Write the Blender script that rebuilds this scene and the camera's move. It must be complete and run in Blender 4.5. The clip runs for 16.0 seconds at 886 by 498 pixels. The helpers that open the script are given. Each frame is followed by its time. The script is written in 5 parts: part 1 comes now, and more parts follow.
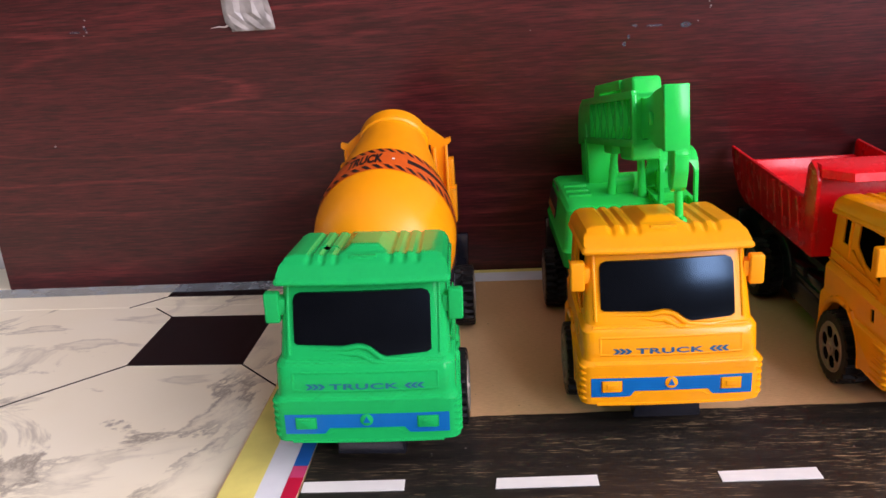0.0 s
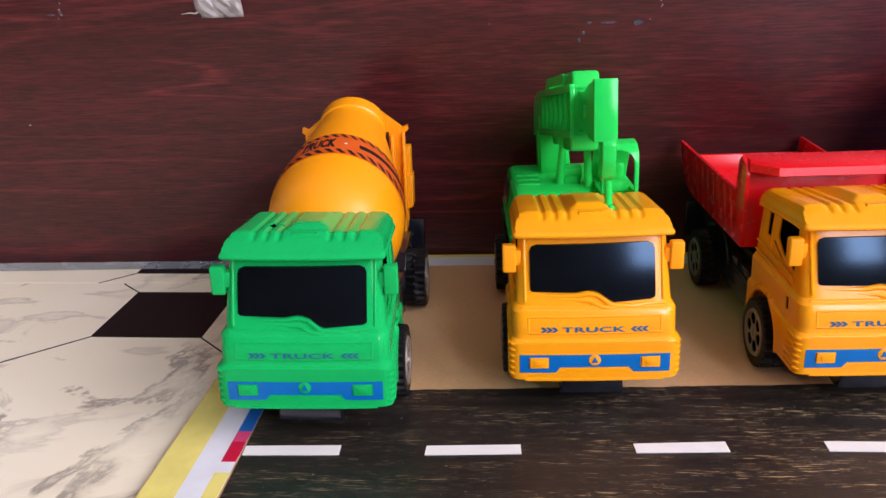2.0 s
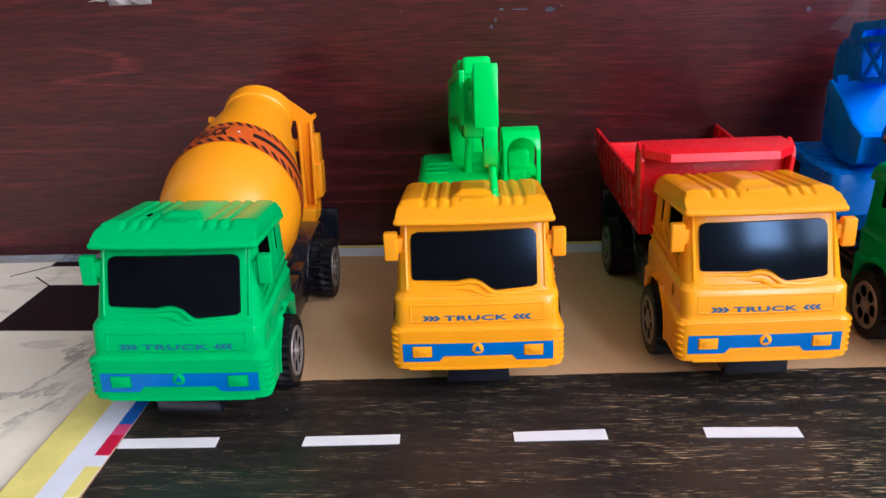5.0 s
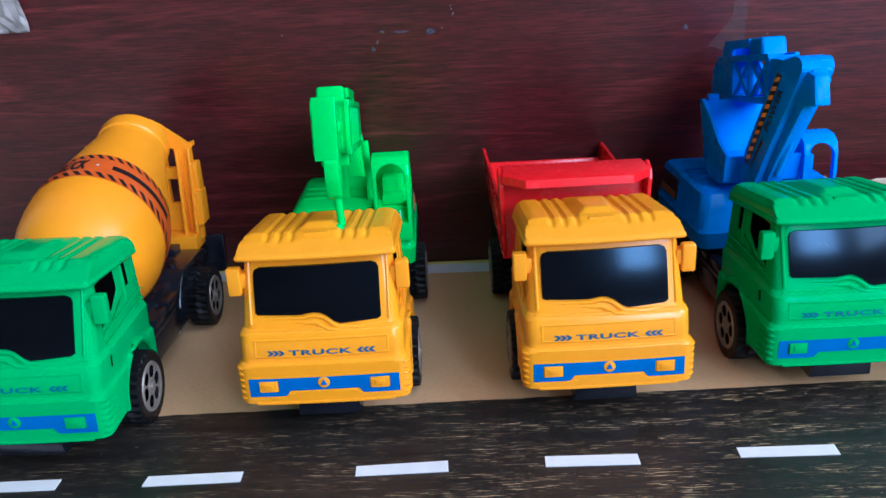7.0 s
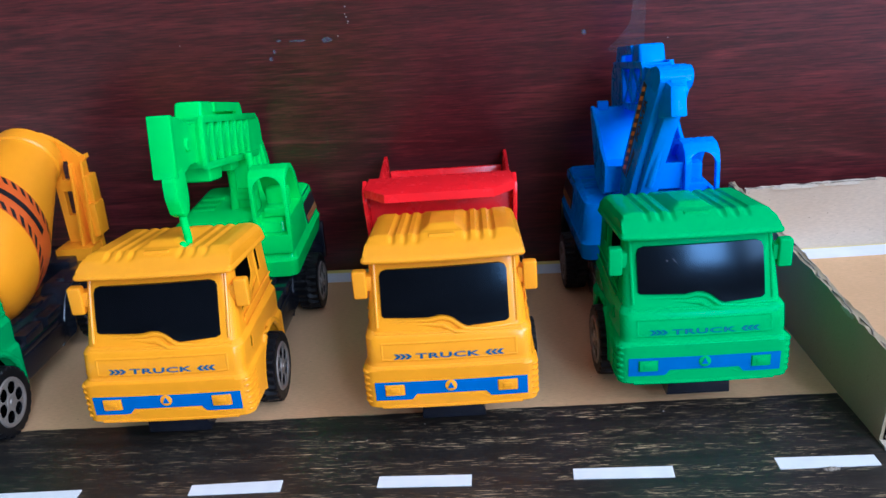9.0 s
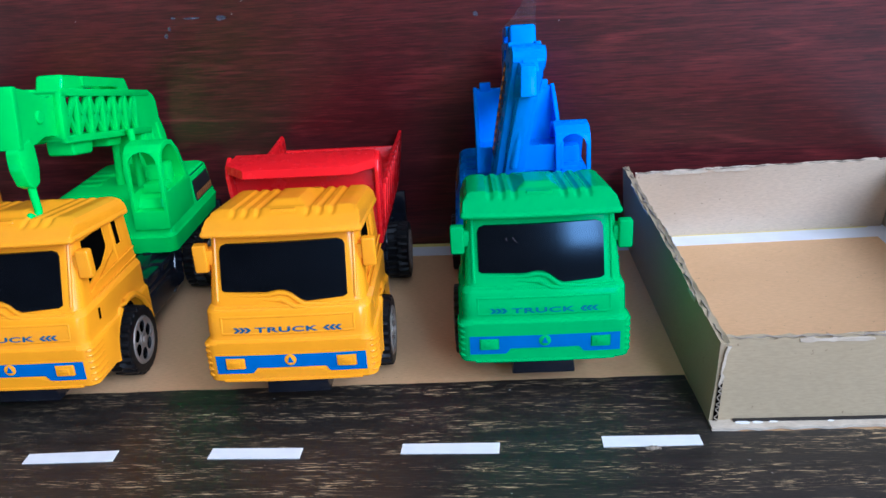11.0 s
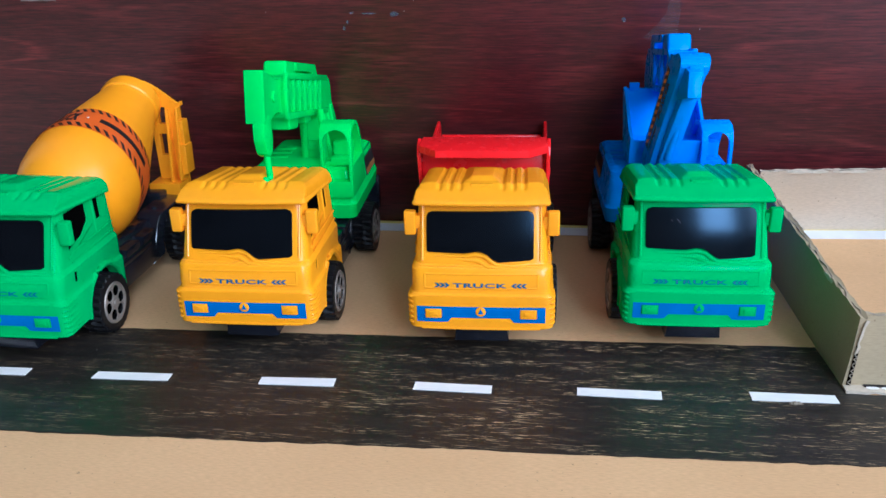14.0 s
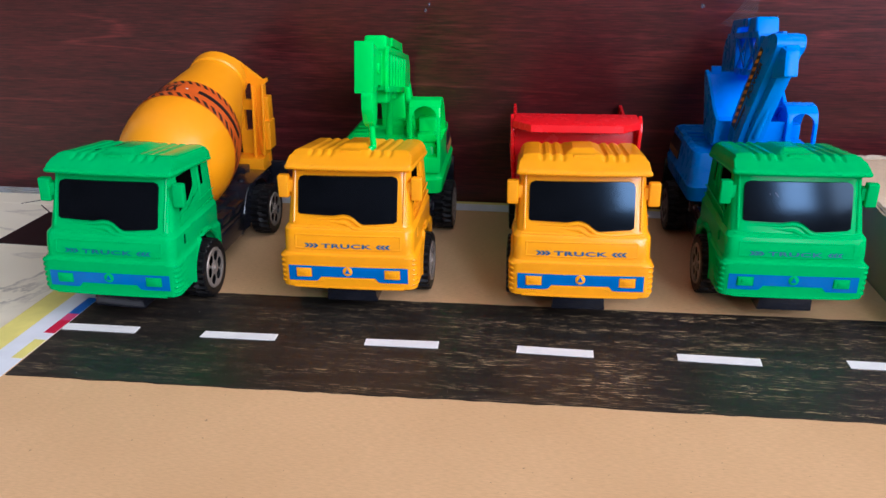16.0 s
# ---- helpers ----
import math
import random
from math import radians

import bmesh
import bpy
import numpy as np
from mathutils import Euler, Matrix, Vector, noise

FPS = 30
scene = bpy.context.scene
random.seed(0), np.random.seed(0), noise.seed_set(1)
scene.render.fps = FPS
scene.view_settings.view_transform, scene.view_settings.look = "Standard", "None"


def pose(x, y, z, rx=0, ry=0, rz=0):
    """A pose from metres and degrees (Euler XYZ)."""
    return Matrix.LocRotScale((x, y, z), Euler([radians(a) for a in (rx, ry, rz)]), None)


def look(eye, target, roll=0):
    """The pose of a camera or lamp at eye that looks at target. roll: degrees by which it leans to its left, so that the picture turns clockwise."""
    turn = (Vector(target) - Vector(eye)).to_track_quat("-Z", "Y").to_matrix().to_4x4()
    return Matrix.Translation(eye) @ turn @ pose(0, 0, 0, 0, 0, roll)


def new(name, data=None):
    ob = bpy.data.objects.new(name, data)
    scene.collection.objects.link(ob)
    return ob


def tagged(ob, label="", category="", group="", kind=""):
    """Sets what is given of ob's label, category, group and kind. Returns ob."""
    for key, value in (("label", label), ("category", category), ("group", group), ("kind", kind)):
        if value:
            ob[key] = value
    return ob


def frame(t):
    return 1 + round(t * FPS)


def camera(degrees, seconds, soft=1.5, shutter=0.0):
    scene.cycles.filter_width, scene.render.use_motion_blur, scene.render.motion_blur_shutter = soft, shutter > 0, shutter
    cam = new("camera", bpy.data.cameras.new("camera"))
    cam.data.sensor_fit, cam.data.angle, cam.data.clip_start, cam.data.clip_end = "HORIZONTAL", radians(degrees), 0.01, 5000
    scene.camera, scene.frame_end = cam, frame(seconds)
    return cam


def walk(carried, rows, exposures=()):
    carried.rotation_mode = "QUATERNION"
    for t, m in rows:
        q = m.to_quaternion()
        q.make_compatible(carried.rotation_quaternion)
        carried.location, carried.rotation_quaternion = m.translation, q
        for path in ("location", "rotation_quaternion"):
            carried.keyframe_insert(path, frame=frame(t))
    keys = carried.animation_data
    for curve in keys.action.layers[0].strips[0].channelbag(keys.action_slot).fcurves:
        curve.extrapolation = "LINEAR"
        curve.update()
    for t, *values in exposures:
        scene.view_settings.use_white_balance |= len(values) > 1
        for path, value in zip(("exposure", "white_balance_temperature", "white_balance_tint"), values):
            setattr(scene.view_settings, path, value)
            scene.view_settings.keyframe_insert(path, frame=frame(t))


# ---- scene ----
cam = camera(57.9, 16.0)
PATH = [
    (0, (0.066, 0.014, 0.227), (-0.111, 1.891, -0.439), -3.9),
    (0.5, (0.078, 0.021, 0.232), (-0.101, 1.901, -0.426), -3.8),
    (1, (0.088, 0.018, 0.23), (-0.085, 1.9, -0.425), -3.3),
    (1.5, (0.091, 0.009, 0.228), (-0.082, 1.884, -0.444), -2.7),
    (2, (0.096, -0.007, 0.228), (-0.07, 1.864, -0.458), -2.4),
    (2.5, (0.103, -0.012, 0.228), (-0.055, 1.859, -0.463), -2.4),
    (3, (0.111, -0.01, 0.229), (-0.045, 1.858, -0.467), -2.3),
    (3.2, (0.117, -0.01, 0.229), (-0.035, 1.858, -0.468), -2.2),
    (5.3, (0.158, 0.002, 0.221), (0.038, 1.87, -0.484), -2.6),
    (5.5, (0.167, 0.003, 0.224), (0.051, 1.87, -0.484), -2.8),
    (6, (0.183, 0.006, 0.225), (0.081, 1.874, -0.481), -3.0),
    (6.5, (0.198, 0.008, 0.227), (0.106, 1.876, -0.481), -3.1),
    (7, (0.217, 0.009, 0.233), (0.134, 1.88, -0.47), -3.2),
    (7.5, (0.236, 0.013, 0.232), (0.141, 1.882, -0.473), -3.3),
    (8, (0.26, 0.011, 0.232), (0.134, 1.876, -0.48), -3.6),
    (8.5, (0.289, 0.017, 0.234), (0.137, 1.879, -0.482), -4.1),
    (9, (0.311, 0.021, 0.238), (0.155, 1.881, -0.48), -4.3),
    (9.5, (0.34, 0.021, 0.232), (0.192, 1.878, -0.495), -4.1),
    (10, (0.358, 0.023, 0.231), (0.208, 1.873, -0.513), -3.6),
    (10.2, (0.362, 0.023, 0.227), (0.204, 1.877, -0.508), -3.3),
    (12.3, (0.43, 0.002, 0.241), (0.256, 1.845, -0.516), -3.8),
    (12.5, (0.425, -0.005, 0.246), (0.253, 1.838, -0.511), -3.7),
    (13, (0.395, -0.032, 0.251), (0.213, 1.813, -0.5), -3.3),
    (13.5, (0.355, -0.045, 0.247), (0.133, 1.793, -0.51), -2.3),
    (14, (0.321, -0.055, 0.247), (0.054, 1.776, -0.514), -1.5),
    (14.5, (0.287, -0.07, 0.249), (-0.016, 1.758, -0.504), -1.0),
    (15, (0.273, -0.079, 0.252), (-0.039, 1.749, -0.497), -0.9),
    (15.5, (0.272, -0.084, 0.246), (-0.019, 1.745, -0.509), -0.9),
    (16, (0.266, -0.084, 0.232), (-0.014, 1.75, -0.516), -0.5),
]
WHITE = [(0, 0.25, 6600, 18), (1, 0.23, 6600, 19), (3.2, 0.25, 6100, 13), (5.5, 0.19, 5740, 11), (7, 0.15, 4920, 2), (10.2, 0.15, 4880, 2), (12.5, 0.19, 5090, -1), (14, 0.19, 5100, -2), (15, 0.15, 5700, 6), (16, 0.09, 5860, 8)]
walk(cam, [(t, look(eye, target, roll)) for t, eye, target, roll in PATH], WHITE)

# ---- world, light, exposure ----
world = bpy.data.worlds.new("world")
scene.world = world
world.use_nodes = True
wn = world.node_tree
sky = wn.nodes.new("ShaderNodeTexSky")
sky.sky_type, sky.sun_disc = 'NISHITA', False
sky.sun_elevation, sky.sun_rotation = radians(48), radians(200)
wn.nodes["Background"].inputs["Strength"].default_value = 0.15
wn.links.new(sky.outputs[0], wn.nodes["Background"].inputs["Color"])

WINDOW = (1.28, 1.92, 0.80, 2.50)      # x0, x1, z0, z1 of the opening behind the camera
SIDE_WINDOW_E = (-2.4, 0.2, 0.70, 2.48)  # y0, y1, z0, z1 of the opening in the east wall
BACK, EAST = -2.6, 2.2


def area_lamp(name, m, sx, sy, watts, colour):
    lamp = bpy.data.lights.new(name, 'AREA')
    lamp.shape, lamp.size, lamp.size_y, lamp.energy, lamp.color = 'RECTANGLE', sx, sy, watts, colour
    ob = new(name, lamp)
    ob.matrix_world = m
    return ob


area_lamp("window_light", pose(1.60, BACK - 0.04, 1.65, 90, 0, 0), 0.64, 1.70, 67, (0.735, 0.77, 0.91))
area_lamp("side_window_light", pose(EAST + 0.04, -1.10, 1.59, 90, 0, 90), 2.6, 1.78, 112, (0.985, 0.88, 0.91))
scene.view_settings.exposure = 0.0


# ---- materials ----
def nodes_of(name):
    m = bpy.data.materials.new(name)
    m.use_nodes = True
    return m, m.node_tree, m.node_tree.nodes["Principled BSDF"]


def add(nt, kind, **values):
    n = nt.nodes.new(kind)
    for k, v in values.items():
        n.inputs[k.replace("_", " ")].default_value = v
    return n


def coords(nt, scale=(1, 1, 1), kind="Object"):
    tc, mp = nt.nodes.new("ShaderNodeTexCoord"), nt.nodes.new("ShaderNodeMapping")
    mp.inputs["Scale"].default_value = scale
    nt.links.new(tc.outputs[kind], mp.inputs["Vector"])
    return mp.outputs[0]


def ramp(nt, fac, stops):
    r = nt.nodes.new("ShaderNodeValToRGB")
    while len(r.color_ramp.elements) < len(stops):
        r.color_ramp.elements.new(0.5)
    for e, (p, c) in zip(r.color_ramp.elements, stops):
        e.position, e.color = p, (*c, 1) if len(c) == 3 else c
    nt.links.new(fac, r.inputs["Fac"])
    return r.outputs["Color"]


def mix(nt, fac, a, b, mode='MIX'):
    n = nt.nodes.new("ShaderNodeMix")
    n.data_type, n.blend_type = 'RGBA', mode
    for key, v in ((0, fac), (6, a), (7, b)):
        if hasattr(v, "links"):
            nt.links.new(v, n.inputs[key])
        else:
            n.inputs[key].default_value = v if key == 0 else (*v, 1)
    return n.outputs[2]


def noise_tex(nt, vec, scale, detail=4, rough=0.55):
    n = add(nt, "ShaderNodeTexNoise", Scale=scale, Detail=detail, Roughness=rough)
    nt.links.new(vec, n.inputs["Vector"])
    return n.outputs["Fac"]


def bump(nt, bsdf, height, strength, distance):
    b = add(nt, "ShaderNodeBump", Strength=strength, Distance=distance)
    nt.links.new(height, b.inputs["Height"])
    nt.links.new(b.outputs[0], bsdf.inputs["Normal"])


def plastic(name, colour, rough=0.33, sss=0.0, wear=0.03, coat=0.0, relief=0.06, spec=0.45):
    """Moulded toy plastic: slight cloudiness, faint flow marks, uneven gloss."""
    m, nt, p = nodes_of(name)
    v = coords(nt)
    cloud = noise_tex(nt, v, 45, 3)
    fine = noise_tex(nt, v, 900, 2)
    dark = tuple(c * (1 - wear * 1.6) for c in colour)
    light = tuple(min(1, c * (1 + wear)) for c in colour)
    nt.links.new(ramp(nt, cloud, [(0.3, dark), (0.7, light)]), p.inputs["Base Color"])
    if relief:
        nt.links.new(ramp(nt, noise_tex(nt, v, 120, 4), [(0.3, (rough * 0.90,) * 3), (0.75, (rough * 1.14,) * 3)]), p.inputs["Roughness"])
    p.inputs["Roughness"].default_value = rough
    if relief:
        bump(nt, p, fine, relief, 0.0002)
    p.inputs["Specular IOR Level"].default_value = spec
    if sss:
        p.inputs["Subsurface Weight"].default_value = sss
        p.inputs["Subsurface Radius"].default_value = (0.004, 0.006, 0.003)
        p.inputs["Subsurface Scale"].default_value = 1.0
    p.inputs["Coat Weight"].default_value = coat
    return m


def card(name, a, b, speck=(0.12, 0.07, 0.035), scale=1.0, rough=0.62, spec=0.5):
    """Kraft cardboard: fibres, blotches, dark specks, faint flute lines."""
    m, nt, p = nodes_of(name)
    v = coords(nt)
    col = ramp(nt, noise_tex(nt, v, 9 * scale, 5), [(0.3, a), (0.7, b)])
    fib = noise_tex(nt, coords(nt, (1, 5, 5)), 260, 3)
    col = mix(nt, ramp(nt, fib, [(0.35, (0, 0, 0)), (0.7, (0.45,) * 3)]), col, tuple(c * 0.76 for c in a))
    sp = noise_tex(nt, v, 420, 2, 0.4)
    col = mix(nt, ramp(nt, sp, [(0.725, (0, 0, 0)), (0.78, (0.5,) * 3)]), col, speck)
    nt.links.new(col, p.inputs["Base Color"])
    p.inputs["Roughness"].default_value = rough
    p.inputs["Specular IOR Level"].default_value = spec
    bump(nt, p, fib, 0.15, 0.0006)
    return m


def wood_panel():
    """Dark mahogany laminate with a long horizontal grain and reddish streaks."""
    m, nt, p = nodes_of("mahogany_laminate")
    slow = noise_tex(nt, coords(nt, (0.9, 1.0, 17.0)), 1.6, 3, 0.5)
    lines = noise_tex(nt, coords(nt, (1.1, 1.0, 15.0)), 1.9, 2, 0.35)
    fine = noise_tex(nt, coords(nt, (34, 1, 640)), 1.3, 5, 0.66)
    mid = noise_tex(nt, coords(nt, (11, 1, 240)), 1.5, 5, 0.62)
    pores = noise_tex(nt, coords(nt, (60, 1, 900)), 1.3, 2, 0.5)
    col = ramp(nt, slow, [(0.30, (0.050, 0.0070, 0.0085)), (0.50, (0.070, 0.0092, 0.0110)), (0.70, (0.100, 0.0125, 0.0150))])
    # thin reddish growth lines, strong in places
    some = ramp(nt, noise_tex(nt, coords(nt, (3, 1, 9)), 1.7, 3), [(0.40, (0.10,) * 3), (0.62, (1, 1, 1))])
    red = ramp(nt, lines, [(0.425, (0, 0, 0)), (0.450, (0.55,) * 3), (0.462, (0.12,) * 3), (0.540, (0, 0, 0)), (0.565, (0.65,) * 3), (0.580, (0, 0, 0))])
    col = mix(nt, mix(nt, 1.0, red, some, 'MULTIPLY'), col, (0.27, 0.040, 0.040))
    col = mix(nt, ramp(nt, mid, [(0.30, (0.50,) * 3), (0.50, (0, 0, 0))]), col, (0.024, 0.0060, 0.0072))
    col = mix(nt, ramp(nt, fine, [(0.36, (0.80,) * 3), (0.56, (0, 0, 0))]), col, (0.022, 0.0052, 0.0060))
    col = mix(nt, ramp(nt, fine, [(0.56, (0, 0, 0)), (0.72, (0.38,) * 3)]), col, (0.20, 0.032, 0.034))
    col = mix(nt, ramp(nt, pores, [(0.62, (0, 0, 0)), (0.72, (0.35,) * 3)]), col, (0.16, 0.035, 0.035))
    nt.links.new(col, p.inputs["Base Color"])
    nt.links.new(ramp(nt, noise_tex(nt, coords(nt, (1, 1, 14)), 5, 4), [(0.3, (0.31,) * 3), (0.75, (0.39,) * 3)]), p.inputs["Roughness"])
    p.inputs["Specular IOR Level"].default_value = 0.50
    bump(nt, p, fine, 0.12, 0.0005)
    return m


def marble():
    m, nt, p = nodes_of("marble_print")
    v = coords(nt)
    w = noise_tex(nt, v, 7, 5)
    slant = coords(nt, (1.0, 0.50, 1))
    slant.node.vector_type = 'TEXTURE'
    slant.node.inputs["Rotation"].default_value = (0, 0, radians(52))
    veins = noise_tex(nt, slant, 6.0, 8, 0.62)
    veins.node.inputs["Distortion"].default_value = 0.7
    col = ramp(nt, w, [(0.3, (0.90, 0.83, 0.62)), (0.7, (0.93, 0.88, 0.70))])
    vm = ramp(nt, veins, [(0.528, (0, 0, 0)), (0.556, (0.85,) * 3), (0.575, (0.35,) * 3), (0.62, (0, 0, 0))])
    patch = ramp(nt, noise_tex(nt, v, 9, 3), [(0.41, (0, 0, 0)), (0.55, (1, 1, 1))])
    fac = mix(nt, 1.0, vm, patch, 'MULTIPLY')
    col = mix(nt, fac, col, (0.25, 0.22, 0.175))
    # fine broken veins and soft grey clouding beside them
    thin = noise_tex(nt, coords(nt, (8, 17, 1)), 1.0, 7, 0.58)
    thin.node.inputs["Distortion"].default_value = 1.1
    tm = ramp(nt, thin, [(0.535, (0, 0, 0)), (0.575, (0.55,) * 3), (0.60, (0.28,) * 3), (0.68, (0, 0, 0))])
    area = ramp(nt, noise_tex(nt, v, 6, 4), [(0.44, (0.05,) * 3), (0.58, (1, 1, 1))])
    col = mix(nt, mix(nt, 1.0, tm, area, 'MULTIPLY'), col, (0.29, 0.26, 0.21))
    nt.links.new(col, p.inputs["Base Color"])
    p.inputs["Roughness"].default_value = 0.28
    p.inputs["Specular IOR Level"].default_value = 0.45
    bump(nt, p, noise_tex(nt, v, 60, 2), 0.05, 0.0006)
    return m


def road_paint():
    """Black-brown poster paint, brushed along the road, card showing through in dry streaks."""
    m, nt, p = nodes_of("brushed_black_paint")
    streak = noise_tex(nt, coords(nt, (40, 640, 1)), 1.9, 5, 0.72)
    where = noise_tex(nt, coords(nt, (7, 52, 1)), 2.2, 5, 0.65)
    streak2 = noise_tex(nt, coords(nt, (60, 900, 1)), 1.6, 4, 0.65)
    chips = noise_tex(nt, coords(nt, (190, 420, 1)), 1.6, 3, 0.6)
    tint = noise_tex(nt, coords(nt, (8, 8, 1)), 2, 3)
    base = ramp(nt, noise_tex(nt, coords(nt, (5, 90, 1)), 2, 4), [(0.3, (0.0100, 0.0088, 0.0080)), (0.7, (0.024, 0.0200, 0.0165))])
    base = mix(nt, ramp(nt, tint, [(0.4, (0, 0, 0)), (0.65, (0.35,) * 3)]), base, (0.011, 0.012, 0.012))
    worn = ramp(nt, streak, [(0.550, (0, 0, 0)), (0.61, (1.0,) * 3)])
    along = nt.nodes.new("ShaderNodeSeparateXYZ")
    nt.links.new(coords(nt), along.inputs[0])
    used = ramp(nt, along.outputs["X"], [(0.05, (0.40,) * 3), (0.20, (0.70,) * 3), (0.32, (1, 1, 1))])
    worn = mix(nt, 1.0, worn, ramp(nt, where, [(0.47, (0.05,) * 3), (0.60, (1, 1, 1))]), 'MULTIPLY')
    worn = mix(nt, 1.0, worn, used, 'MULTIPLY')
    col = mix(nt, worn, base, (0.60, 0.44, 0.235))
    fine = mix(nt, 1.0, ramp(nt, streak2, [(0.56, (0, 0, 0)), (0.70, (0.45,) * 3)]), ramp(nt, where, [(0.38, (0.15,) * 3), (0.56, (1, 1, 1))]), 'MULTIPLY')
    col = mix(nt, fine, col, (0.22, 0.165, 0.115))
    col = mix(nt, ramp(nt, chips, [(0.71, (0, 0, 0)), (0.75, (0.85,) * 3)]), col, (0.50, 0.46, 0.40))
    nt.links.new(col, p.inputs["Base Color"])
    nt.links.new(ramp(nt, streak, [(0.4, (0.36,) * 3), (0.7, (0.52,) * 3)]), p.inputs["Roughness"])
    bump(nt, p, streak, 0.12, 0.0005)
    return m


def flat_paint(name, colour, rough=0.6, vary=0.08, scale=60):
    m, nt, p = nodes_of(name)
    v = coords(nt)
    nt.links.new(ramp(nt, noise_tex(nt, v, scale, 4), [(0.3, tuple(c * (1 - vary) for c in colour)), (0.7, tuple(min(1, c * (1 + vary)) for c in colour))]), p.inputs["Base Color"])
    p.inputs["Roughness"].default_value = rough
    bump(nt, p, noise_tex(nt, v, scale * 6, 3), 0.06, 0.0004)
    return m


YELLOW = plastic("amber_yellow_plastic", (0.95, 0.375, 0.003), 0.23, relief=0.02)
DRUM = plastic("orange_yellow_plastic", (0.95, 0.345, 0.002), 0.33, wear=0.015, relief=0.01)
GREEN = plastic("grass_green_plastic", (0.0001, 0.440, 0.106), 0.19, 0.02, relief=0.02, spec=0.10)
LIME = plastic("translucent_bright_green_plastic", (0.004, 0.69, 0.098), 0.20, 0.30, relief=0.03, spec=0.35)
BLUE = plastic("bright_blue_plastic", (0.001, 0.240, 0.88), 0.28, 0.05, spec=0.16)
RED = plastic("bright_red_plastic", (0.78, 0.006, 0.012), 0.26, 0.15, relief=0.03)
NAVY = plastic("blue_black_chassis_plastic", (0.012, 0.014, 0.022), 0.19, wear=0.2, relief=0.03, spec=0.6)
TYRE = plastic("black_tyre_plastic", (0.007, 0.007, 0.008), 0.42, wear=0.25, spec=0.22)
# near-black without gloss: paints the shade inside openings and hollows
HOLE_SHADE = plastic("painted_shade_inside", (0.0015, 0.0015, 0.0015), 0.9, spec=0.0)
GLASS = plastic("black_window_film", (0.0030, 0.0034, 0.0048), 0.16, wear=0.2, relief=0.0, spec=0.36)
GLASS.node_tree.nodes["Principled BSDF"].inputs["Specular Tint"].default_value = (0.42, 0.68, 1.0, 1)
RIM = plastic("silver_rim_plastic", (0.27, 0.235, 0.20), 0.40, spec=0.35)
for node in RIM.node_tree.nodes:
    if node.type == 'BSDF_PRINCIPLED':
        node.inputs["Metallic"].default_value = 0.35
WORN_BLUE = flat_paint("worn_blue_print", (0.001, 0.125, 0.20), 0.35)
DECAL = flat_paint("blue_print", (0.0008, 0.140, 0.46), 0.22)
DECAL.node_tree.nodes["Principled BSDF"].inputs["Specular IOR Level"].default_value = 0.25
NAME_INK = flat_paint("teal_blue_print", (0.004, 0.085, 0.20), 0.3)
STICKER = flat_paint("orange_red_sticker", (0.70, 0.115, 0.012), 0.32)
DIM_STRIPE = flat_paint("dull_orange_stripe", (0.26, 0.10, 0.02), 0.4)
INK = flat_paint("black_ink", (0.012, 0.011, 0.012), 0.4)
STRIPE = flat_paint("yellow_orange_stripe", (0.80, 0.33, 0.02), 0.4)
PAPER = flat_paint("white_paper", (0.80, 0.80, 0.78), 0.7, 0.04)
WHITE_EDGE = flat_paint("white_board_print", (0.76, 0.79, 0.84), 0.45, 0.05)
YELLOW_EDGE = flat_paint("yellow_board_print", (0.80, 0.71, 0.20), 0.45, 0.08)
BLUE_EDGE = flat_paint("cyan_blue_print", (0.01, 0.14, 0.52), 0.45)
PINK_EDGE = flat_paint("pink_print", (0.72, 0.07, 0.20), 0.45)
RED_EDGE = flat_paint("crimson_print", (0.60, 0.008, 0.05), 0.45)
KRAFT = card("kraft_board", (0.66, 0.410, 0.200), (0.75, 0.480, 0.245), spec=0.40)
BOX_CARD = card("grey_brown_box_card", (0.385, 0.308, 0.188), (0.455, 0.368, 0.235), spec=0.2)
INNER_CARD = card("pale_box_card", (0.57, 0.465, 0.345), (0.65, 0.54, 0.41), spec=0.3)
EDGE_CARD = card("grey_torn_card", (0.22, 0.18, 0.13), (0.38, 0.32, 0.24), scale=14)
TORN = card("torn_card_edge", (0.50, 0.42, 0.31), (0.66, 0.58, 0.46), scale=12)
WALLWOOD, MARBLE, ROAD = wood_panel(), marble(), road_paint()
BLACK_TILE = flat_paint("black_tile_print", (0.012, 0.012, 0.013), 0.25, 0.2)
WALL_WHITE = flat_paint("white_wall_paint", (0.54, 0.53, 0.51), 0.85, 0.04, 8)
# invented tone for the unseen walls, dark to hold down bounce and reflections
UNSEEN_WALL = flat_paint("dark_unseen_wall_paint", (0.10, 0.092, 0.085), 0.85, 0.05, 8)
ROOM_FLOOR = flat_paint("pale_stone_floor", (0.29, 0.26, 0.225), 0.4, 0.15, 12)
TAPE = plastic("cloudy_sticky_tape", (0.50, 0.465, 0.44), 0.24, wear=0.35)
TAPE.node_tree.nodes["Principled BSDF"].inputs["Alpha"].default_value = 0.62
FLOOR_TAPE = plastic("bluish_clear_tape", (0.40, 0.47, 0.52), 0.30, wear=0.2)
FLOOR_TAPE.node_tree.nodes["Principled BSDF"].inputs["Alpha"].default_value = 0.38
SMUDGE = flat_paint("grey_glue_smudge", (0.16, 0.14, 0.16), 0.4, 0.3, 120)
SMUDGE.node_tree.nodes["Principled BSDF"].inputs["Alpha"].default_value = 0.09
SCUFF = flat_paint("pale_scuff", (0.26, 0.21, 0.23), 0.5, 0.2)
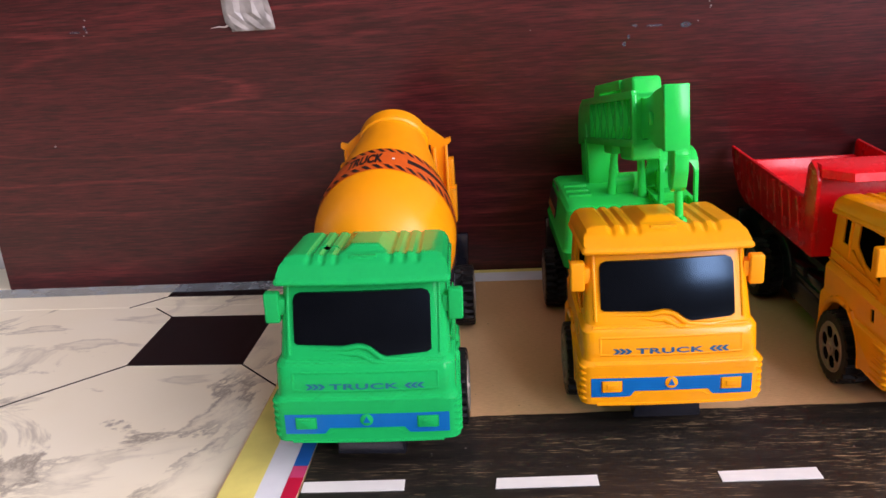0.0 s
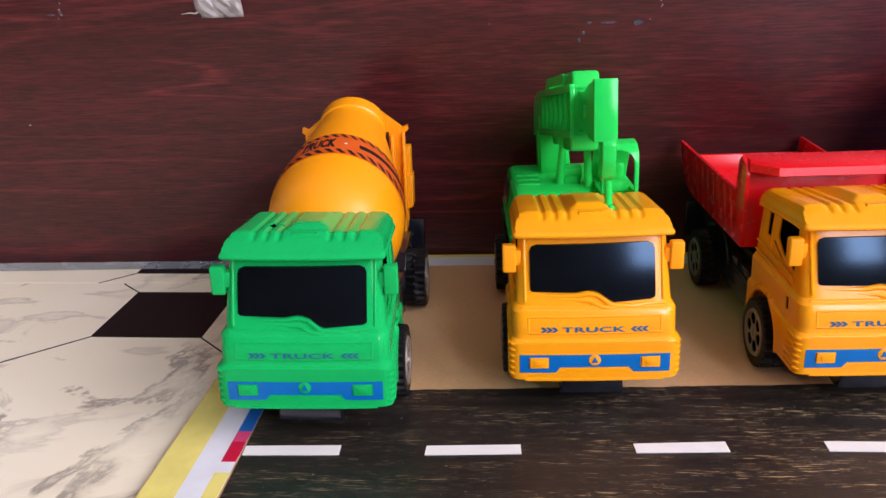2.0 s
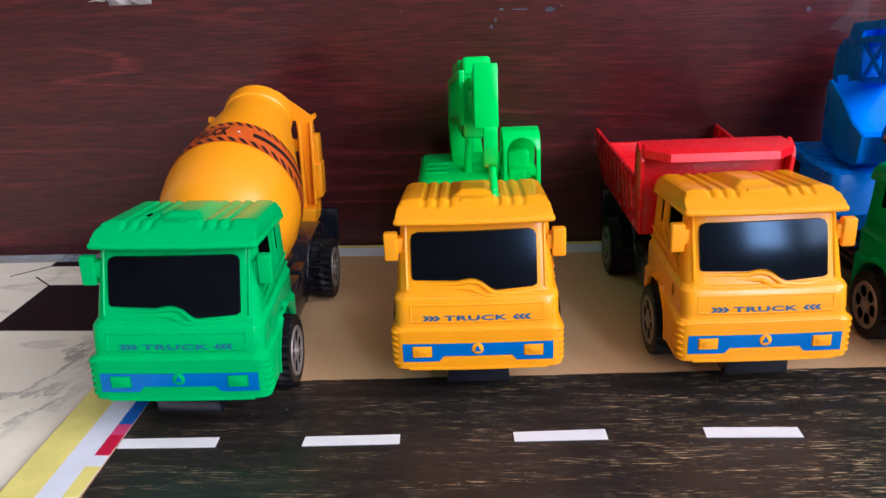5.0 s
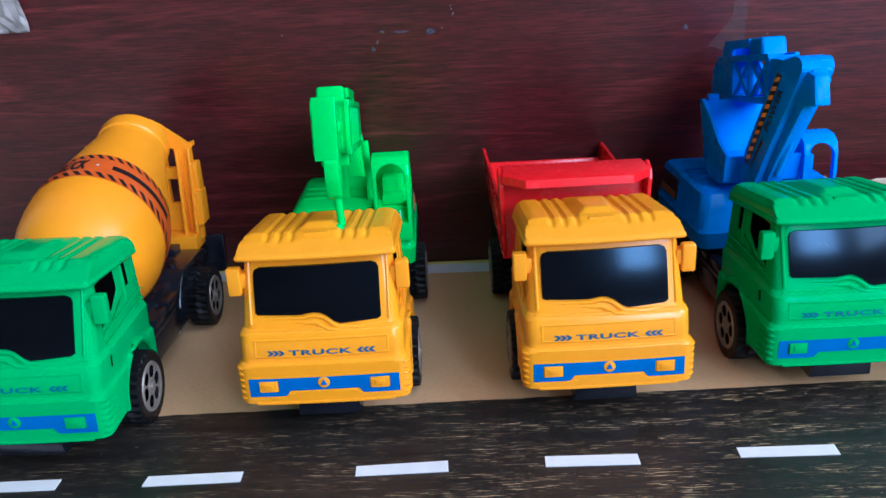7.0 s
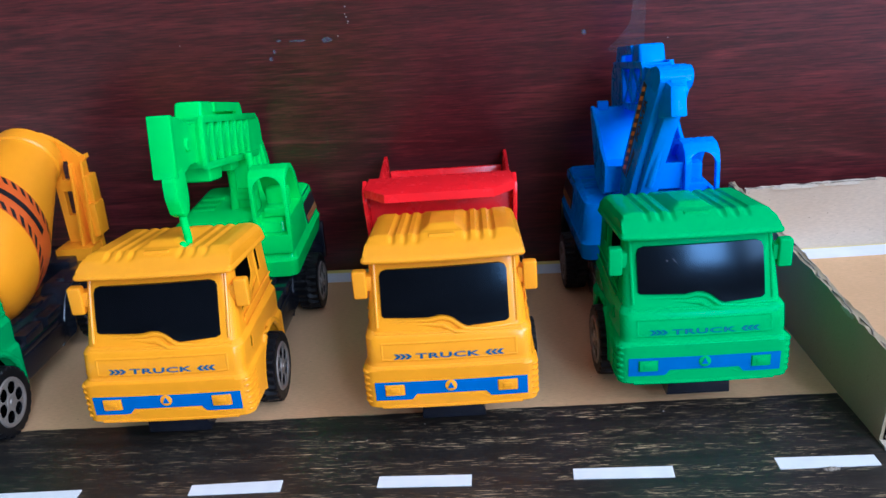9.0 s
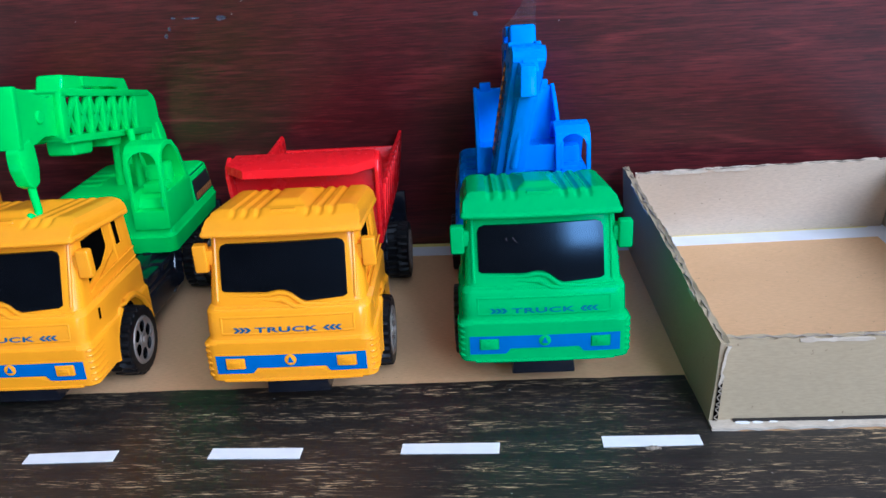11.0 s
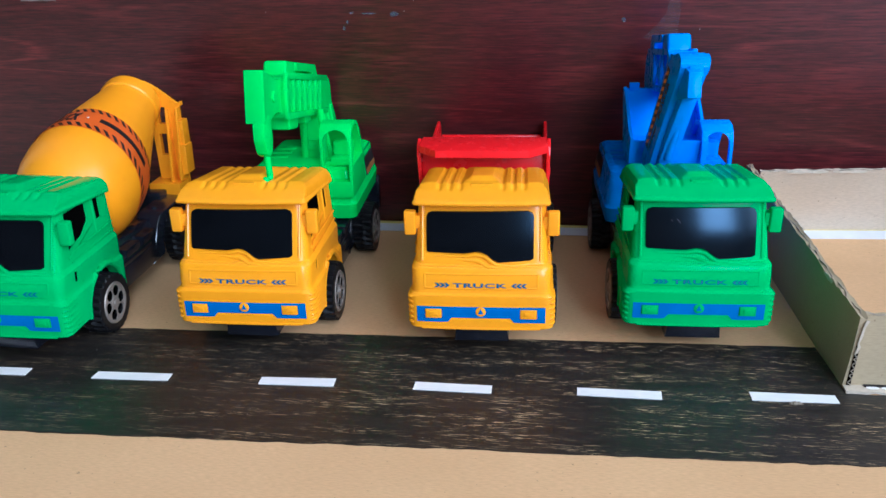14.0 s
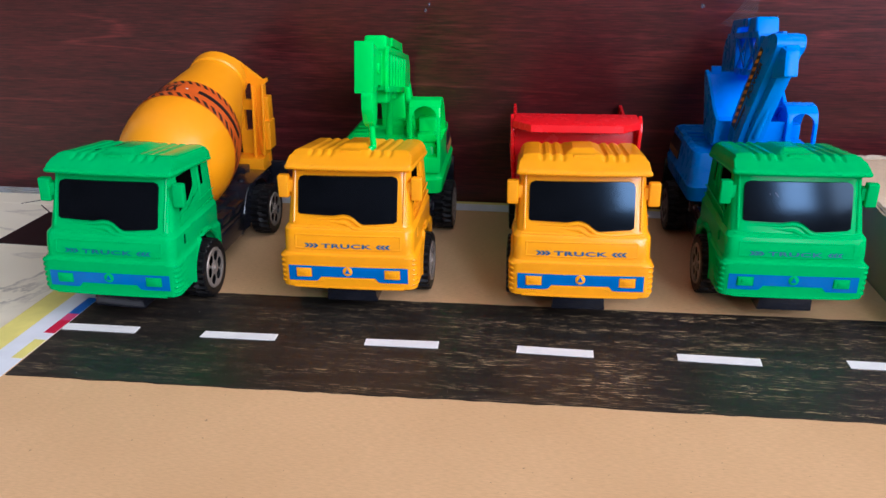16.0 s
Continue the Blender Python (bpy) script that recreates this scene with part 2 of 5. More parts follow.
SCUFF_WHITE = flat_paint("white_shred", (0.55, 0.47, 0.46), 0.5, 0.2)
SMEAR = flat_paint("bluish_glue_smear", (0.24, 0.25, 0.33), 0.45, 0.3, 120)
SMEAR.node_tree.nodes["Principled BSDF"].inputs["Alpha"].default_value = 0.28


# ---- mesh helpers ----
def finish(bm, angle=38):
    bm.normal_update()
    for f in bm.faces:
        f.smooth = True
    for e in bm.edges:
        if len(e.link_faces) == 2 and e.calc_face_angle(0) > radians(angle):
            e.smooth = False
    return bm


def mesh_of(name, bm, mat, angle=38):
    finish(bm, angle)
    me = bpy.data.meshes.new(name)
    bm.to_mesh(me)
    bm.free()
    me.materials.append(mat)
    return me


def part(name, bm, mat, parent, label="", angle=38):
    ob = new(name, mesh_of(name, bm, mat, angle))
    ob.parent = parent
    return tagged(ob, label)


def thing(name, m, label, category, group=""):
    ob = new(name)
    ob.empty_display_size = 0.02
    ob.matrix_world = m
    return tagged(ob, label, category, group)


def solid(name, bm, mat, label="", category="", kind="", group="", m=None, angle=38):
    ob = new(name, mesh_of(name, bm, mat, angle))
    if m is not None:
        ob.matrix_world = m
    return tagged(ob, label, category, group, kind)


def box(bm, x0, x1, y0, y1, z0, z1, bev=0.0, seg=2):
    m = Matrix.LocRotScale(((x0 + x1) / 2, (y0 + y1) / 2, (z0 + z1) / 2), None, (abs(x1 - x0), abs(y1 - y0), abs(z1 - z0)))
    vs = bmesh.ops.create_cube(bm, size=1, matrix=m)["verts"]
    if bev:
        es = list({e for v in vs for e in v.link_edges})
        bmesh.ops.bevel(bm, geom=es, offset=bev, segments=seg, affect='EDGES', profile=0.6)
    return bm


def prism(bm, pts, axis, a, b, bev=0.0, seg=2):
    """A polygon, drawn in the two other axes in their order, carried from a to b along axis."""
    def at(p, c):
        q = list(p)
        q.insert(axis, c)
        return q
    lo, hi = [bm.verts.new(at(p, a)) for p in pts], [bm.verts.new(at(p, b)) for p in pts]
    n, fs = len(pts), []
    fs += [bm.faces.new(lo), bm.faces.new(hi[::-1])]
    for i in range(n):
        fs.append(bm.faces.new((lo[i], hi[i], hi[(i + 1) % n], lo[(i + 1) % n])))
    bmesh.ops.recalc_face_normals(bm, faces=fs)
    if bev:
        es = list({e for f in fs for e in f.edges})
        bmesh.ops.bevel(bm, geom=es, offset=bev, segments=seg, affect='EDGES', profile=0.6)
    return bm


def hull8(bm, lower, upper, bev=0.0, seg=2):
    """A block from four lower and four upper corners, both in the same order."""
    lo, hi = [bm.verts.new(p) for p in lower], [bm.verts.new(p) for p in upper]
    fs = [bm.faces.new(lo), bm.faces.new(hi)]
    for i in range(4):
        fs.append(bm.faces.new((lo[i], lo[(i + 1) % 4], hi[(i + 1) % 4], hi[i])))
    bmesh.ops.recalc_face_normals(bm, faces=fs)
    if bev:
        bmesh.ops.bevel(bm, geom=list({e for f in fs for e in f.edges}), offset=bev, segments=seg, affect='EDGES', profile=0.6)
    return bm


def tube(bm, pts, r, n=8, flat=1.0):
    pts = [Vector(p) for p in pts]
    rings = []
    for i, p in enumerate(pts):
        d = (pts[min(i + 1, len(pts) - 1)] - pts[max(i - 1, 0)]).normalized()
        u = d.orthogonal() if abs(d.y) > 0.95 else d.cross(Vector((0, 1, 0)))
        u.normalize()
        w = d.cross(u).normalized()
        rr = r[i] if isinstance(r, (list, tuple)) else r
        rings.append([bm.verts.new(p + u * rr * math.cos(k * math.tau / n) + w * rr * flat * math.sin(k * math.tau / n)) for k in range(n)])
    fs = [bm.faces.new(rings[0][::-1]), bm.faces.new(rings[-1])]
    for a, b in zip(rings, rings[1:]):
        for k in range(n):
            fs.append(bm.faces.new((a[k], a[(k + 1) % n], b[(k + 1) % n], b[k])))
    bmesh.ops.recalc_face_normals(bm, faces=fs)
    return bm


def bar(bm, a, b, w, h, bev=0.0):
    """A straight square bar from a to b, w wide across x and h deep."""
    a, b = Vector(a), Vector(b)
    d = (b - a).normalized()
    u = Vector((1, 0, 0)) if abs(d.x) < 0.9 else Vector((0, 1, 0))
    v = d.cross(u).normalized()
    u = v.cross(d).normalized()
    c = [(-w / 2, -h / 2), (w / 2, -h / 2), (w / 2, h / 2), (-w / 2, h / 2)]
    return hull8(bm, [a + u * i + v * j for i, j in c], [b + u * i + v * j for i, j in c], bev)


def lathe(bm, prof, m, n=48, cap=True):
    """Turns (s, r) pairs about the z axis of m."""
    rings = [[bm.verts.new(m @ Vector((r * math.cos(k * math.tau / n), r * math.sin(k * math.tau / n), s))) for k in range(n)] for s, r in prof]
    fs = []
    for a, b in zip(rings, rings[1:]):
        for k in range(n):
            fs.append(bm.faces.new((a[k], a[(k + 1) % n], b[(k + 1) % n], b[k])))
    if cap:
        fs += [bm.faces.new(rings[0][::-1]), bm.faces.new(rings[-1])]
    bmesh.ops.recalc_face_normals(bm, faces=fs)
    return bm


def loft(bm, rings):
    """Stacked closed outlines of equally many points, capped at both ends."""
    vs = [[bm.verts.new(p) for p in ring] for ring in rings]
    n = len(vs[0])
    fs = [bm.faces.new(vs[0][::-1]), bm.faces.new(vs[-1])]
    for a, b in zip(vs, vs[1:]):
        for k in range(n):
            fs.append(bm.faces.new((a[k], a[(k + 1) % n], b[(k + 1) % n], b[k])))
    bmesh.ops.recalc_face_normals(bm, faces=fs)
    return bm


def rounded(z, yf, yr, hw, rf, rr, k=5, bow=0.0):
    """A level outline with rounded corners: front at yf, bowed forward by bow, rear at yr, half width hw."""
    out = []
    for cx, cy, r, a0 in ((hw - rf, yf + rf, rf, -90), (hw - rr, yr - rr, rr, 0), (-hw + rr, yr - rr, rr, 90), (-hw + rf, yf + rf, rf, 180)):
        for i in range(k + 1):
            a = radians(a0 + 90 * i / k)
            out.append((cx + r * math.cos(a), cy + r * math.sin(a), z))
    if bow:
        out += [((hw - rf) * i / 8, yf - bow * (1 - (i / 8) ** 2), z) for i in range(-7, 8)]
    return out


def cut(bm, cutters):
    """The mesh of bm less the cutters."""
    me = bpy.data.meshes.new("blank")
    bm.to_mesh(me)
    bm.free()
    ob = bpy.data.objects.new("blank", me)
    scene.collection.objects.link(ob)
    tools = []
    for c in cutters:
        cm = bpy.data.meshes.new("tool")
        c.to_mesh(cm)
        c.free()
        co = bpy.data.objects.new("tool", cm)
        scene.collection.objects.link(co)
        mod = ob.modifiers.new("cut", 'BOOLEAN')
        mod.operation, mod.object, mod.solver = 'DIFFERENCE', co, 'EXACT'
        tools.append(co)
    got = bpy.data.meshes.new_from_object(ob.evaluated_get(bpy.context.evaluated_depsgraph_get()))
    out = bmesh.new()
    out.from_mesh(got)
    for o in (ob, *tools):
        bpy.data.objects.remove(o)
    return out


def text_bm(body, bold=0.0, spacing=1.0):
    """Flat lettering in a 1 x 1 box, upright in x and y."""
    cu = bpy.data.curves.new("letters", 'FONT')
    cu.body, cu.offset, cu.space_character, cu.resolution_u = body, bold, spacing, 3
    ob = bpy.data.objects.new("letters", cu)
    scene.collection.objects.link(ob)
    me = bpy.data.meshes.new_from_object(ob.evaluated_get(bpy.context.evaluated_depsgraph_get()))
    bpy.data.objects.remove(ob)
    bm = bmesh.new()
    bm.from_mesh(me)
    xs, ys = [v.co.x for v in bm.verts], [v.co.y for v in bm.verts]
    for v in bm.verts:
        v.co.x = (v.co.x - min(xs)) / (max(xs) - min(xs))
        v.co.y = (v.co.y - min(ys)) / (max(ys) - min(ys))
        v.co.z = 0
    return bm


def bend(bm, f):
    for v in bm.verts:
        v.co = f(v.co)
    return bm


# ---- the setting ----
FLOOR = -0.004
WALL_Y = 0.602
bm = box(bmesh.new(), -2.2, EAST, BACK, 0.66, FLOOR - 0.05, FLOOR - 0.0015)
solid("floor", bm, ROOM_FLOOR, "plain pale stone room floor", "floor", "structure")
bm = box(bmesh.new(), -1.3, -0.03, -0.9, 0.655, FLOOR - 0.0016, FLOOR)
floor = solid("floor_sheet", bm, MARBLE, "cream marble-print floor sheet with grey veins", "floor", "structure")
for sx, sy in ((-0.187, 0.461), (-0.206, 0.576)):
    bm = prism(bmesh.new(), [(sx, sy), (sx + 0.078, sy - 0.002), (sx + 0.078, sy + 0.074), (sx, sy + 0.076)], 2, FLOOR, FLOOR + 0.0004)
    part("tile", bm, BLACK_TILE, floor, "black square tile print")


def floor_line(x0, y0, x1, y1, w=0.0011):
    d = Vector((x1 - x0, y1 - y0)).normalized()
    n = Vector((-d.y, d.x)) * w / 2
    pts = [(x0 - n.x, y0 - n.y), (x1 - n.x, y1 - n.y), (x1 + n.x, y1 + n.y), (x0 + n.x, y0 + n.y)]
    part("joint", prism(bmesh.new(), pts, 2, FLOOR, FLOOR + 0.0003), BLACK_TILE, floor)


for ln in ((-0.187, 0.461, -0.262, 0.395), (-0.109, 0.459, -0.050, 0.402), (-0.187, 0.537, -0.206, 0.554), (-0.206, 0.576, -0.228, 0.556), (-0.262, 0.395, -0.262, 0.315)):
    floor_line(*ln)
part("seam", prism(bmesh.new(), [(-0.6, 0.5625), (-0.05, 0.5545), (-0.05, 0.5553), (-0.6, 0.5633)], 2, FLOOR, FLOOR + 0.0002), MARBLE, floor, "raised seam where two sheets meet")

solid("tape_strip", prism(bmesh.new(), [(-0.44, 0.5835), (-0.30, 0.5832), (-0.205, 0.5850), (-0.085, 0.5845), (-0.085, 0.6012), (-0.44, 0.6012)], 2, FLOOR + 0.0005, FLOOR + 0.0008), FLOOR_TAPE, "long bluish clear tape strip along the foot of the board", "tape")
bm = box(bmesh.new(), -0.352, 1.3, WALL_Y, WALL_Y + 0.018, FLOOR, 1.0, 0.001)
board = solid("wall_board", bm, WALLWOOD, "dark red-brown mahogany laminate board standing upright", "wall", "structure")
bm = box(bmesh.new(), -2.2, EAST, 0.66, 0.76, FLOOR - 0.05, 2.6)
solid("wall_north", bm, WALL_WHITE, "plain painted room wall", "wall", "structure")
bm = box(bmesh.new(), -2.3, -2.2, BACK - 0.1, 0.76, FLOOR - 0.05, 2.6)
solid("wall_west", bm, UNSEEN_WALL, "unseen room wall, kept dark to cut bounce light", "wall", "structure")
bm = bmesh.new()
y0, y1, z0, z1 = SIDE_WINDOW_E
for a in ((BACK - 0.1, y0, FLOOR - 0.05, 2.6), (y1, 0.76, FLOOR - 0.05, 2.6), (y0, y1, FLOOR - 0.05, z0), (y0, y1, z1, 2.6)):
    box(bm, EAST, EAST + 0.1, a[0], a[1], a[2], a[3])
# unseen wall added to close the room, same dark tone as west and south
solid("wall_east", bm, UNSEEN_WALL, "plain painted room wall", "wall", "structure")
bm = bmesh.new()
x0, x1, z0, z1 = WINDOW
for a in ((-2.2, x0, FLOOR - 0.05, 2.6), (x1, EAST, FLOOR - 0.05, 2.6), (x0, x1, FLOOR - 0.05, z0), (x0, x1, z1, 2.6)):
    box(bm, a[0], a[1], BACK - 0.1, BACK, a[2], a[3])
solid("wall_south", bm, UNSEEN_WALL, "unseen room wall with a window opening, kept dark to cut reflections", "wall", "structure")
bm = box(bmesh.new(), -2.3, EAST + 0.1, BACK - 0.1, 0.76, 2.6, 2.7)
solid("ceiling", bm, WALL_WHITE, "plain pale ceiling", "ceiling", "structure")

# the flattened carton that carries everything
EDGE_L = -0.077


def rise(x, y):
    """The sheet bends up towards its far corner under the tray."""
    a, b = min(1, max(0, (x - 0.490) / 0.17)), min(1, max(0, (y - 0.360) / 0.235))
    return (0.0018 * min(1, max(0, (x - 0.486) / 0.01)) + 0.0042 * a) * b


def sheet_piece(x0, x1, y0, y1, z0, z1):
    """A flat piece of the sheet or of its print, cut fine enough to follow the bend."""
    nx, ny = max(1, round((x1 - x0) / 0.012)), max(1, round((y1 - y0) / 0.03))
    bm = bmesh.new()
    rows = [[[bm.verts.new((x0 + (x1 - x0) * i / nx, y0 + (y1 - y0) * j / ny, z + rise(x0 + (x1 - x0) * i / nx, y0 + (y1 - y0) * j / ny))) for j in range(ny + 1)] for i in range(nx + 1)] for z in (z0, z1)]
    for i in range(nx):
        for j in range(ny):
            for g in rows:
                bm.faces.new((g[i][j], g[i + 1][j], g[i + 1][j + 1], g[i][j + 1]))
    rim = [(i, 0) for i in range(nx)] + [(nx, j) for j in range(ny)] + [(i, ny) for i in range(nx, 0, -1)] + [(0, j) for j in range(ny, 0, -1)]
    for (a, b), (c, d) in zip(rim, rim[1:] + rim[:1]):
        bm.faces.new((rows[0][a][b], rows[0][c][d], rows[1][c][d], rows[1][a][b]))
    bmesh.ops.recalc_face_normals(bm, faces=bm.faces[:])
    return bm


sheet = solid("base_board", sheet_piece(EDGE_L, 0.705, 0.02, WALL_Y - 0.001, FLOOR - 0.0015, 0.0), KRAFT, "large flat brown kraft cardboard sheet on the floor", "cardboard")


def ribbon(bm, top, bottom, z0, z1):
    """A thin flat piece between two lines of (x, y)."""
    return prism(bm, bottom + top[::-1], 2, z0, z1)


def wavy(x0, y0, x1, y1, n, amp, seed):
    rnd = random.Random(seed)
    return [(x0 + (x1 - x0) * i / n, y0 + (y1 - y0) * i / n + rnd.uniform(-amp, amp)) for i in range(n + 1)]


part("white_border", box(bmesh.new(), -0.0585, -0.0385, 0.02, 0.60, 0, 0.0003), WHITE_EDGE, sheet, "white printed border")
part("yellow_border", box(bmesh.new(), EDGE_L + 0.0006, -0.0585, 0.02, 0.60, 0, 0.0003), YELLOW_EDGE, sheet, "yellow printed border")
part("white_border", sheet_piece(-0.0385, 0.655, 0.577, 0.5945, 0, 0.0003), WHITE_EDGE, sheet, "white printed border")
part("yellow_border", sheet_piece(-0.0385, 0.655, 0.5945, 0.6005, 0, 0.0003), YELLOW_EDGE, sheet, "yellow printed border")
part("white_border", sheet_piece(0.655, 0.678, 0.02, 0.60, 0, 0.0003), WHITE_EDGE, sheet, "white printed border")
for y0, y1, m in ((0.342, 0.366, BLUE_EDGE), (0.3325, 0.342, PINK_EDGE), (0.3155, 0.3325, RED_EDGE), (0.284, 0.3065, YELLOW_EDGE)):
    part("colour_bar", box(bmesh.new(), -0.0458, -0.0385, y0, y1, 0.0003, 0.0005), m, sheet, "printed colour test bar")

# the road
far = wavy(-0.038, 0.3815, 0.482, 0.3985, 60, 0.0005, 3) + [(0.4835, 0.37), (0.486, 0.352)] + wavy(0.492, 0.3475, 0.703, 0.3498, 30, 0.0006, 4)
near = wavy(-0.0365, 0.2655, 0.703, 0.2912, 90, 0.0006, 5)
bm = bmesh.new()
prism(bm, near + far[::-1], 2, 0.0002, 0.0008)
solid("road", bm, ROAD, "black-brown brushed paint road with dry pale streaks", "road", "structure")

DASHES = ((-0.037, 0.013, 0.329, 0.330), (0.054, 0.102, 0.3305, 0.332), (0.155, 0.201, 0.334, 0.336), (0.246, 0.292, 0.337, 0.337), (0.338, 0.386, 0.340, 0.340), (0.432, 0.479, 0.344, 0.345))
for i, (a, b, ya, yb) in enumerate(DASHES):
    rnd = random.Random(i)
    j = [rnd.uniform(-0.0005, 0.0005) for _ in range(4)]
    b -= 0.0018
    pts = [(a + j[0], ya - 0.0088), (b + j[1], yb - 0.0088 + j[2]), (b, yb - 0.0010), (a, ya - 0.0010 + j[3])]
    solid("lane_dash", prism(bmesh.new(), pts, 2, 0.0008, 0.0013), PAPER, "white paper strip glued on the black road", "road marking", group="lane dashes on the road")


# ---- the cardboard tray ----
def torn_panel(bm, a, b, h0, h1, lean, thick, seed, skew=(0, 0), n=46, amp=0.0009):
    """An upright card panel from a to b, its top edge torn; lean shifts the top sideways at both ends."""
    rnd = random.Random(seed)
    a, b = Vector((*a, 0)), Vector((*b, 0))
    d = (b - a).normalized()
    nrm = Vector((-d.y, d.x, 0))
    rows = []
    for i in range(n + 1):
        f = i / n
        p = a.lerp(b, f)
        off = nrm * (lean[0] * (1 - f) + lean[1] * f) + d * (skew[0] * (1 - f) + skew[1] * f)
        h = h0 + (h1 - h0) * f
        t0, t1 = rnd.uniform(-amp, amp), rnd.uniform(-amp, amp)
        mid = p + off * 0.5 + Vector((0, 0, h * 0.5)) + nrm * 0.0004 * math.sin(f * 9 + seed)
        rows.append([p, mid, p + off + Vector((0, 0, h + t0)), p + off + nrm * (thick / 2 + t0 * 0.3) + Vector((0, 0, h - 0.0006 + t1)), p + off + nrm * thick + Vector((0, 0, h + t1)), mid + nrm * thick, p + nrm * thick])
    vs = [[bm.verts.new(p) for p in r] for r in rows]
    fs = [bm.faces.new(vs[0]), bm.faces.new(vs[-1][::-1])]
    for r, s in zip(vs, vs[1:]):
        for k in range(7):
            fs.append(bm.faces.new((r[k], s[k], s[(k + 1) % 7], r[(k + 1) % 7])))
    bmesh.ops.recalc_face_normals(bm, faces=fs)
    return bm


def strip_edge(bm, a, b, h0, h1, lean, thick, seed, skew=(0, 0), n=60):
    """A ragged strip of torn paper that follows a panel's top edge."""
    rnd = random.Random(seed)
    a, b = Vector((*a, 0)), Vector((*b, 0))
    d = (b - a).normalized()
    nrm = Vector((-d.y, d.x, 0))
    pts, rad = [], []
    for i in range(n + 1):
        f = i / n
        pts.append(a.lerp(b, f) + nrm * (lean[0] * (1 - f) + lean[1] * f + thick * rnd.uniform(0.2, 0.8)) + d * (skew[0] * (1 - f) + skew[1] * f) + Vector((0, 0, h0 + (h1 - h0) * f + rnd.uniform(-0.0004, 0.0006))))
        rad.append(rnd.uniform(0.0003, 0.0007))
    return tube(bm, pts, rad, 5)


tray = thing("cardboard_tray", Matrix(), "open low tray of grey-brown corrugated card with torn edges", "tray")
PANELS = {
    "side_panel": ((0.4880, 0.3545), (0.4830, 0.5960), 0.044, 0.0585, (-0.003, 0.003), 0.0042),
    "back_panel": ((0.4840, 0.5965), (0.665, 0.5975), 0.0590, 0.060, (-0.022, -0.010), 0.0038, (-0.002, 0.003)),
    "end_panel": ((0.667, 0.6005), (0.672, 0.352), 0.060, 0.046, (0.0, 0.0), 0.004),
    "front_panel": ((0.4886, 0.3545), (0.672, 0.359), 0.0435, 0.0425, (0.004, 0.003), 0.0038)}
for i, (name, (a, b, h0, h1, lean, th, *skew)) in enumerate(PANELS.items()):
    pn = part(name, torn_panel(bmesh.new(), a, b, h0, h1, lean, th, 11 + i, *skew), INNER_CARD if name in ("back_panel", "end_panel") else BOX_CARD, tray)
    part("torn_edge", strip_edge(bmesh.new(), a, b, h0 - 0.0003, h1 - 0.0003, lean, th, 31 + i, *skew), EDGE_CARD, pn, "ragged grey torn card edge")
    rnd = random.Random(70 + i)
    pa, pb = Vector((*a, 0)), Vector((*b, 0))
    d = (pb - pa).normalized()
    nrm = Vector((-d.y, d.x, 0))
    for k in range(9):
        f, ln = rnd.uniform(0.02, 0.86), rnd.uniform(0.010, 0.034)
        side = rnd.choice((0.0, 1.0))
        rows = []
        for j in range(6):
            g = f + ln * j / 5 / (pb - pa).length
            q = pa.lerp(pb, g) + nrm * (lean[0] * (1 - g) + lean[1] * g + th * side + (side - 0.5) * 0.0012) + d * (skew[0][0] * (1 - g) + skew[0][1] * g if skew else 0)
            z = h0 + (h1 - h0) * g
            hh = rnd.uniform(0.0002, 0.0013) * math.sin(math.pi * (0.12 + 0.76 * j / 5))
            rows.append((q + Vector((0, 0, z - 0.0012 - hh)), q + nrm * rnd.uniform(-0.0006, 0.0006) + Vector((0, 0, z - 0.0006 + hh))))
        bm = bmesh.new()
        off = nrm * 0.0003
        loft(bm, [[r[0] for r in rows] + [r[1] for r in rows[::-1]], [r[0] + off for r in rows] + [r[1] + off for r in rows[::-1]]])
        part("paper_flake", bm, TORN, pn, "pale torn flake of paper")
# exposed flutes at the front end of the side panel
# solid black backing behind the flutes, in place of the hollow's shade
bm = bmesh.new()
hull8(bm, [(0.4858, 0.3540, 0.002), (0.4880, 0.3540, 0.002), (0.4880, 0.3552, 0.002), (0.4858, 0.3552, 0.002)], [(0.4874, 0.3540, 0.0270), (0.4892, 0.3540, 0.0270), (0.4892, 0.3552, 0.0270), (0.4874, 0.3552, 0.0270)])
part("panel_gap", bm, HOLE_SHADE, tray, "near-black block standing for the shaded hollow between the card layers")
bm = bmesh.new()
wave = [(0.4869 + 0.0015 * i / 60 + 0.0008 * math.sin(i * 0.75 + 0.8 * math.sin(i * 0.31)), 0.3537, 0.002 + 0.0250 * i / 60) for i in range(61)]
tube(bm, wave, 0.00035, 5)
part("flute", bm, EDGE_CARD, tray, "wavy inner layer of the corrugated card")
bm = bmesh.new()
rnd = random.Random(44)
strip = [(0.4868 + 0.0030 * i / 9 + rnd.uniform(-0.0005, 0.0005), 0.022 + 0.0205 * i / 9) for i in range(10)]
prism(bm, strip + [(x + 0.0012 + rnd.uniform(-0.0004, 0.0006), z) for x, z in strip[::-1]], 1, 0.3533, 0.3542)
part("torn_strip", bm, TORN, tray, "pale torn paper strip on the corner")
bm = bmesh.new()
ribbon(bm, wavy(0.484, 0.3565, 0.70, 0.3615, 40, 0.0006, 8), wavy(0.484, 0.3475, 0.70, 0.3535, 40, 0.0008, 9), 0.0008, 0.0022)
part("glued_flap", bm, TORN, tray, "thin pale glued edge along the foot")
# thin black strip drawn where the crease at the foot lies in shade
bm = bmesh.new()
